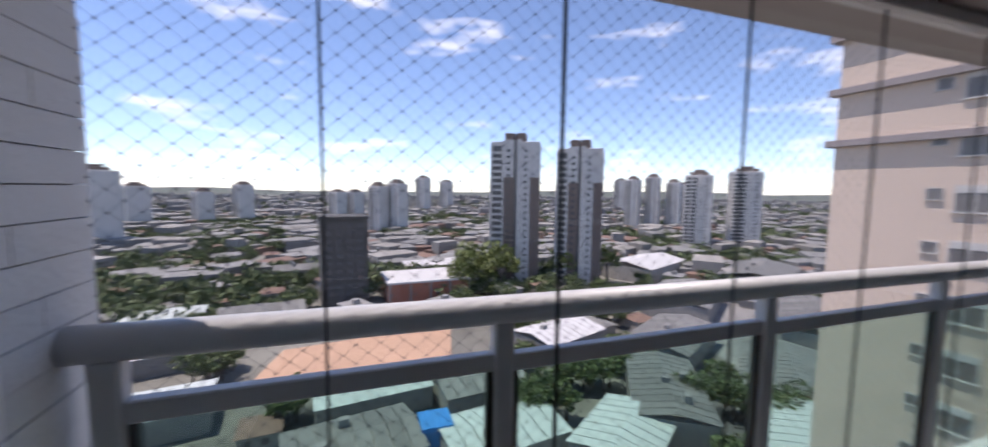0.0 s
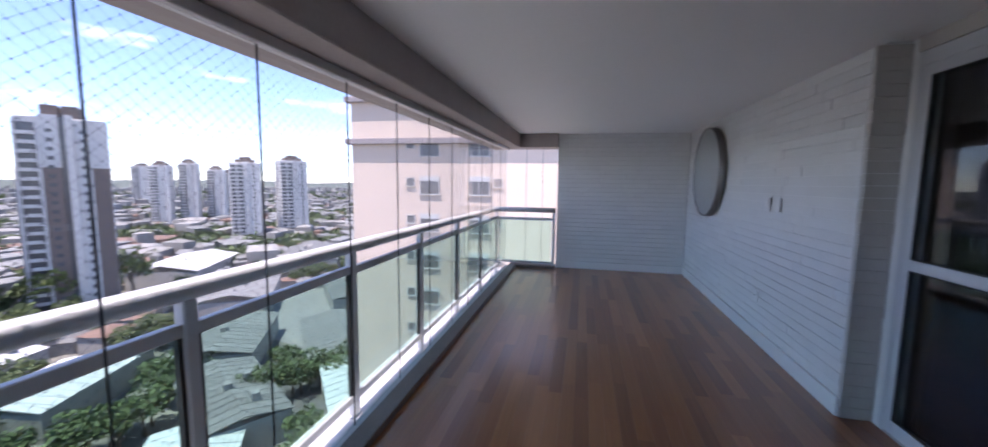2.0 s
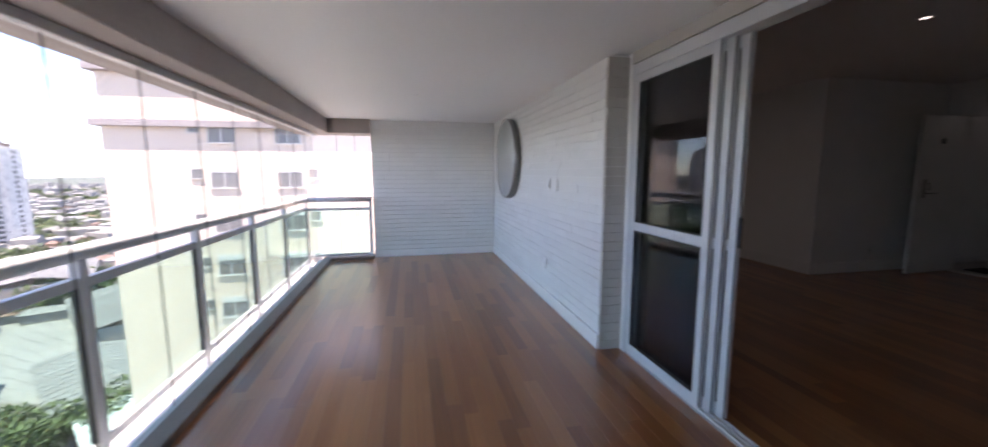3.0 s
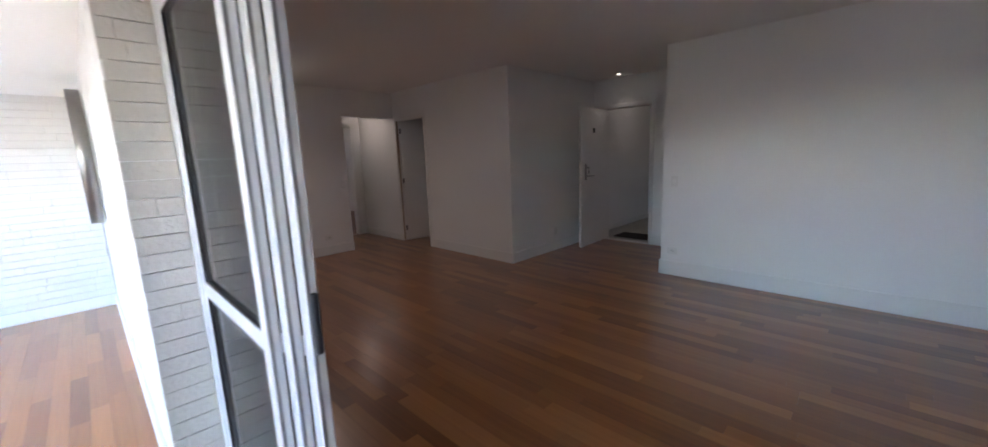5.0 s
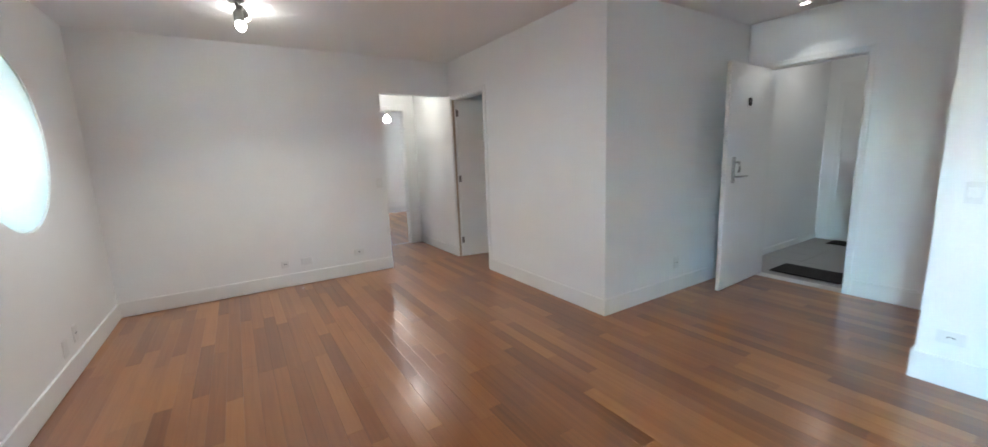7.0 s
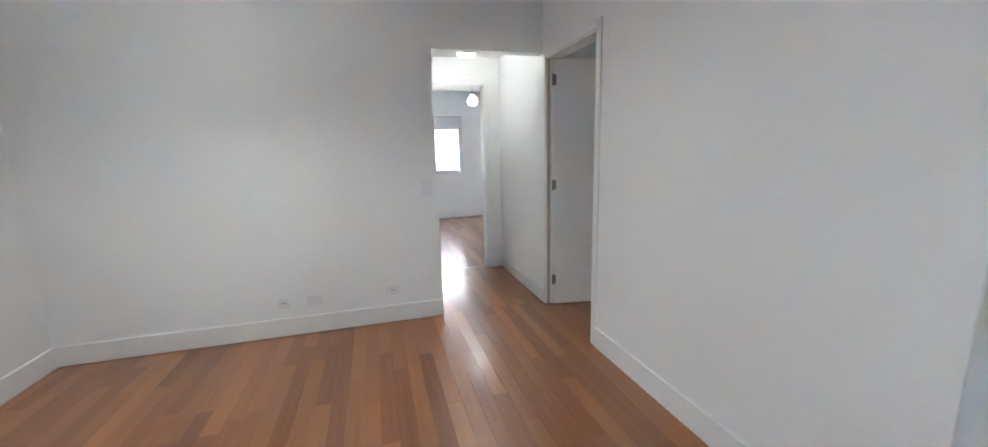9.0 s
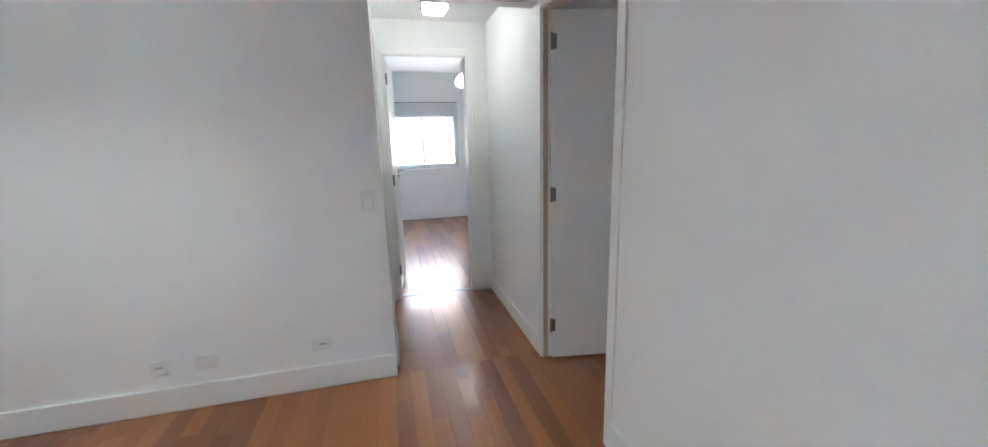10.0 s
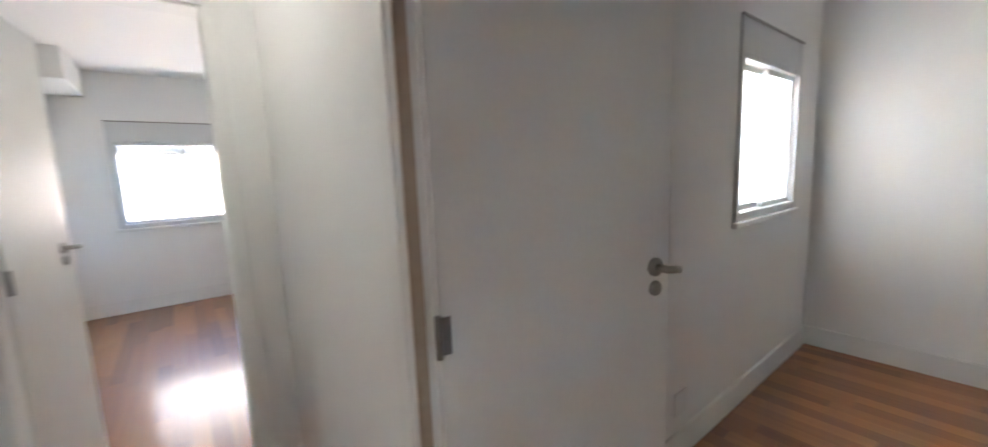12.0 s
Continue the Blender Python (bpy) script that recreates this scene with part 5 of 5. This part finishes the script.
for k in range(n + 1):
    a = radians(-100 + 160 * k / n)
    hgt = 12 + 26 * max(0.0, noise.noise(Vector((k * 0.17, 0.4, 0))) + 0.35) + 22 * math.exp(-((k - 22) / 6.0) ** 2)
    for r, z in ((2300, 0), (2700, hgt * 0.8), (3100, hgt), (3400, 0)):
        verts.append((-r * math.sin(a), r * math.cos(a), G + z))
for k in range(n):
    for j in range(3):
        faces.append((4 * k + j, 4 * k + 4 + j, 4 * k + 5 + j, 4 * k + 1 + j))
me = bpy.data.meshes.new("hills")
me.from_pydata(verts, [], faces)
me.materials.append(M_HILL)
tagged(new("hills", me), "low dark wooded hills on the horizon", "hills", kind="structure")


# ---- floor boards ----
PLANK_W, PLANK_L = 0.088, 0.95
bm = bmesh.new()
add_box(bm, 0.0, 1.0, 0.0, 1.0, -0.012, 0.0)
plank_mesh = mesh_of("plank", bm, M_FLOOR)


def boards(name, x0, x1, y0, y1, label, holes=(), split=None):
    """Boards that run along x over a dark bed, each an object, in staggered lengths."""
    bed = setting(name, boxes((x0, x1 if split is None else split, y0, y1, -0.09, -0.013)), M_UNDER, label, "floor")
    rest = bed if split is None else setting(name + "_far", boxes((split, x1, y0, y1, -0.09, -0.013)), M_UNDER, label + " towards the corridor", "floor")
    rows = max(1, round((y1 - y0) / PLANK_W))
    w = (y1 - y0) / rows
    for j in range(rows):
        x = x0 - rng.uniform(0, PLANK_L)
        while x < x1 - 1e-6:
            e = x + PLANK_L * rng.uniform(0.75, 1.25)
            a, b = max(x, x0), min(e, x1)
            yc = y0 + (j + 0.5) * w
            if b - a > 0.02 and not any(h[0] <= a and b <= h[1] and h[2] < yc < h[3] for h in holes):
                ob = new("plank", plank_mesh)
                ob.parent = bed if split is None or (a + b) / 2 < split else rest
                ob.location = (a + 0.0004, y0 + j * w + 0.0004, 0.0)
                ob.scale = (b - a - 0.0008, w - 0.0008, 1)
            x = e
    return bed


boards("floor_living", -0.4, FAR, RW_Y, IN + 0.012, "varnished reddish-brown hardwood boards", holes=((BLOCK_X, FAR, -9, BLOCK_Y - 0.13),), split=3.8)
boards("floor_entry", RW_X, BLOCK_X, ENTRY, RW_Y, "varnished reddish-brown hardwood boards by the entrance")
boards("floor_balcony", X0 - 0.03, X1 + 0.03, IN + 0.099, KERB, "varnished reddish-brown hardwood boards on the balcony")
boards("floor_corridor", FAR, COR_E + 0.06, BLOCK_Y, COR_L + 0.14, "varnished reddish-brown hardwood boards in the corridor")
boards("floor_bedroom", COR_E + 0.07, BED_X, -6.4, -3.55, "varnished reddish-brown hardwood boards in the bedroom")
boards("floor_side_room", 5.68, R_X, R_Y, BLOCK_Y - 0.125, "varnished reddish-brown hardwood boards in the side room")
setting("floor_bath", boxes((FAR + 0.1, COR_E, COR_L + 0.14, -2.2, -0.09, -0.002)), M_TILE, "grey tiled floor", "floor")
setting("threshold", boxes((COR_E + 0.055, COR_E + 0.075, -4.678, -4.012, -0.01, 0.004), bevel=0.001), M_STEEL, "thin metal threshold strip in the bedroom doorway", "threshold")
setting("threshold_side", boxes((7.187, 7.963, BLOCK_Y - 0.125, BLOCK_Y, -0.09, -0.001)), M_FLOOR, "hardwood threshold in the side room doorway", "threshold")
setting("sill_entry", boxes((4.412, 5.148, ENTRY - 0.14, ENTRY, -0.09, 0.001)), M_SLAB, "pale stone sill in the entrance doorway", "threshold")
hall_floor = setting("floor_hall", boxes((3.3, HALL_L, HALL_B, ENTRY - 0.14, -0.09, -0.012)), M_MORTAR, "grey tiled hall floor", "floor")
tile_mesh = mesh_of("tile", boxes((0.002, 0.438, 0.002, 0.438, -0.012, 0.0)), M_TILE)
for i in range(5):
    for j in range(6):
        x, y = 3.3 + i * 0.44, HALL_B + j * 0.385
        ob = new("tile", tile_mesh)
        ob.parent = hall_floor
        ob.location = (x, y, 0.0)
        ob.scale = (1.0, 0.875, 1)


# ---- painted bricks ----
BR_H, BR_L = 0.0716, 0.40


BRICK = mesh_of("brick", boxes((0.0, 1.0, 0.0, 1.0, 0.0, 1.0)), M_BRICK)
# reveal bricks carry their shade in the colour
REVEAL_BRICK = mesh_of("brick", boxes((0.0, 1.0, 0.0, 1.0, 0.0, 1.0)), M_BRICKSHADE)


def brick_face(parent_name, axis, at, sign, a0, a1, z0, z1, hole=None, depth=0.022, mesh=BRICK):
    """Courses of long thin bricks on a wall face; axis: the way the face runs; sign: the way it looks."""
    parent = bpy.data.objects[parent_name]
    rows = int(round((z1 - z0) / BR_H))
    h = (z1 - z0) / rows
    for j in range(rows):
        z = z0 + j * h
        a = a0 - rng.uniform(0.05, 0.35)
        while a < a1 - 1e-6:
            e = a + BR_L * rng.uniform(0.75, 1.25)
            cuts = [(max(a, a0), min(e, a1))]
            if hole:
                dz = abs(z + h / 2 - hole[1])
                if dz < hole[2]:
                    half = math.sqrt(hole[2] ** 2 - dz ** 2)
                    cuts = [(p, min(q, hole[0] - half)) for p, q in cuts] + [(max(p, hole[0] + half), q) for p, q in cuts]
            for p, q in cuts:
                if q - p > 0.012:
                    proud = depth + rng.choice((0.0, 0.0, 0.001, 0.002, 0.0035))
                    ob = new("brick", mesh)
                    ob.parent = parent
                    gap = 0.003
                    if axis == "x":
                        ob.location = (p + 0.001, at if sign > 0 else at - proud, z + gap / 2)
                        ob.scale = (q - p - 0.002, proud, h - gap)
                    else:
                        ob.location = (at if sign > 0 else at - proud, p + 0.001, z + gap / 2)
                        ob.scale = (proud, q - p - 0.002, h - gap)
            a = e


brick_face("wall_facade", "x", OUT - 0.014, 1, DOOR1 + 0.05, X1 + 0.02, 0.12, LOW, hole=(ROUND_X, ROUND_Z, ROUND_R + 0.014), depth=0.006)
brick_face("wall_balcony_end", "y", X1 + 0.03, -1, OUT, 0.93, 0.12, LOW)
brick_face("wall_balcony_start", "y", X0 - 0.03, 1, OUT, 2.05, 0.0, LOW)
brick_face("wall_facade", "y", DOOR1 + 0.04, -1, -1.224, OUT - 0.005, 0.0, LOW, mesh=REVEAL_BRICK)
brick_face("wall_facade_near", "x", OUT - 0.03, 1, X0, DOOR0 - 0.04, 0.0, LOW)
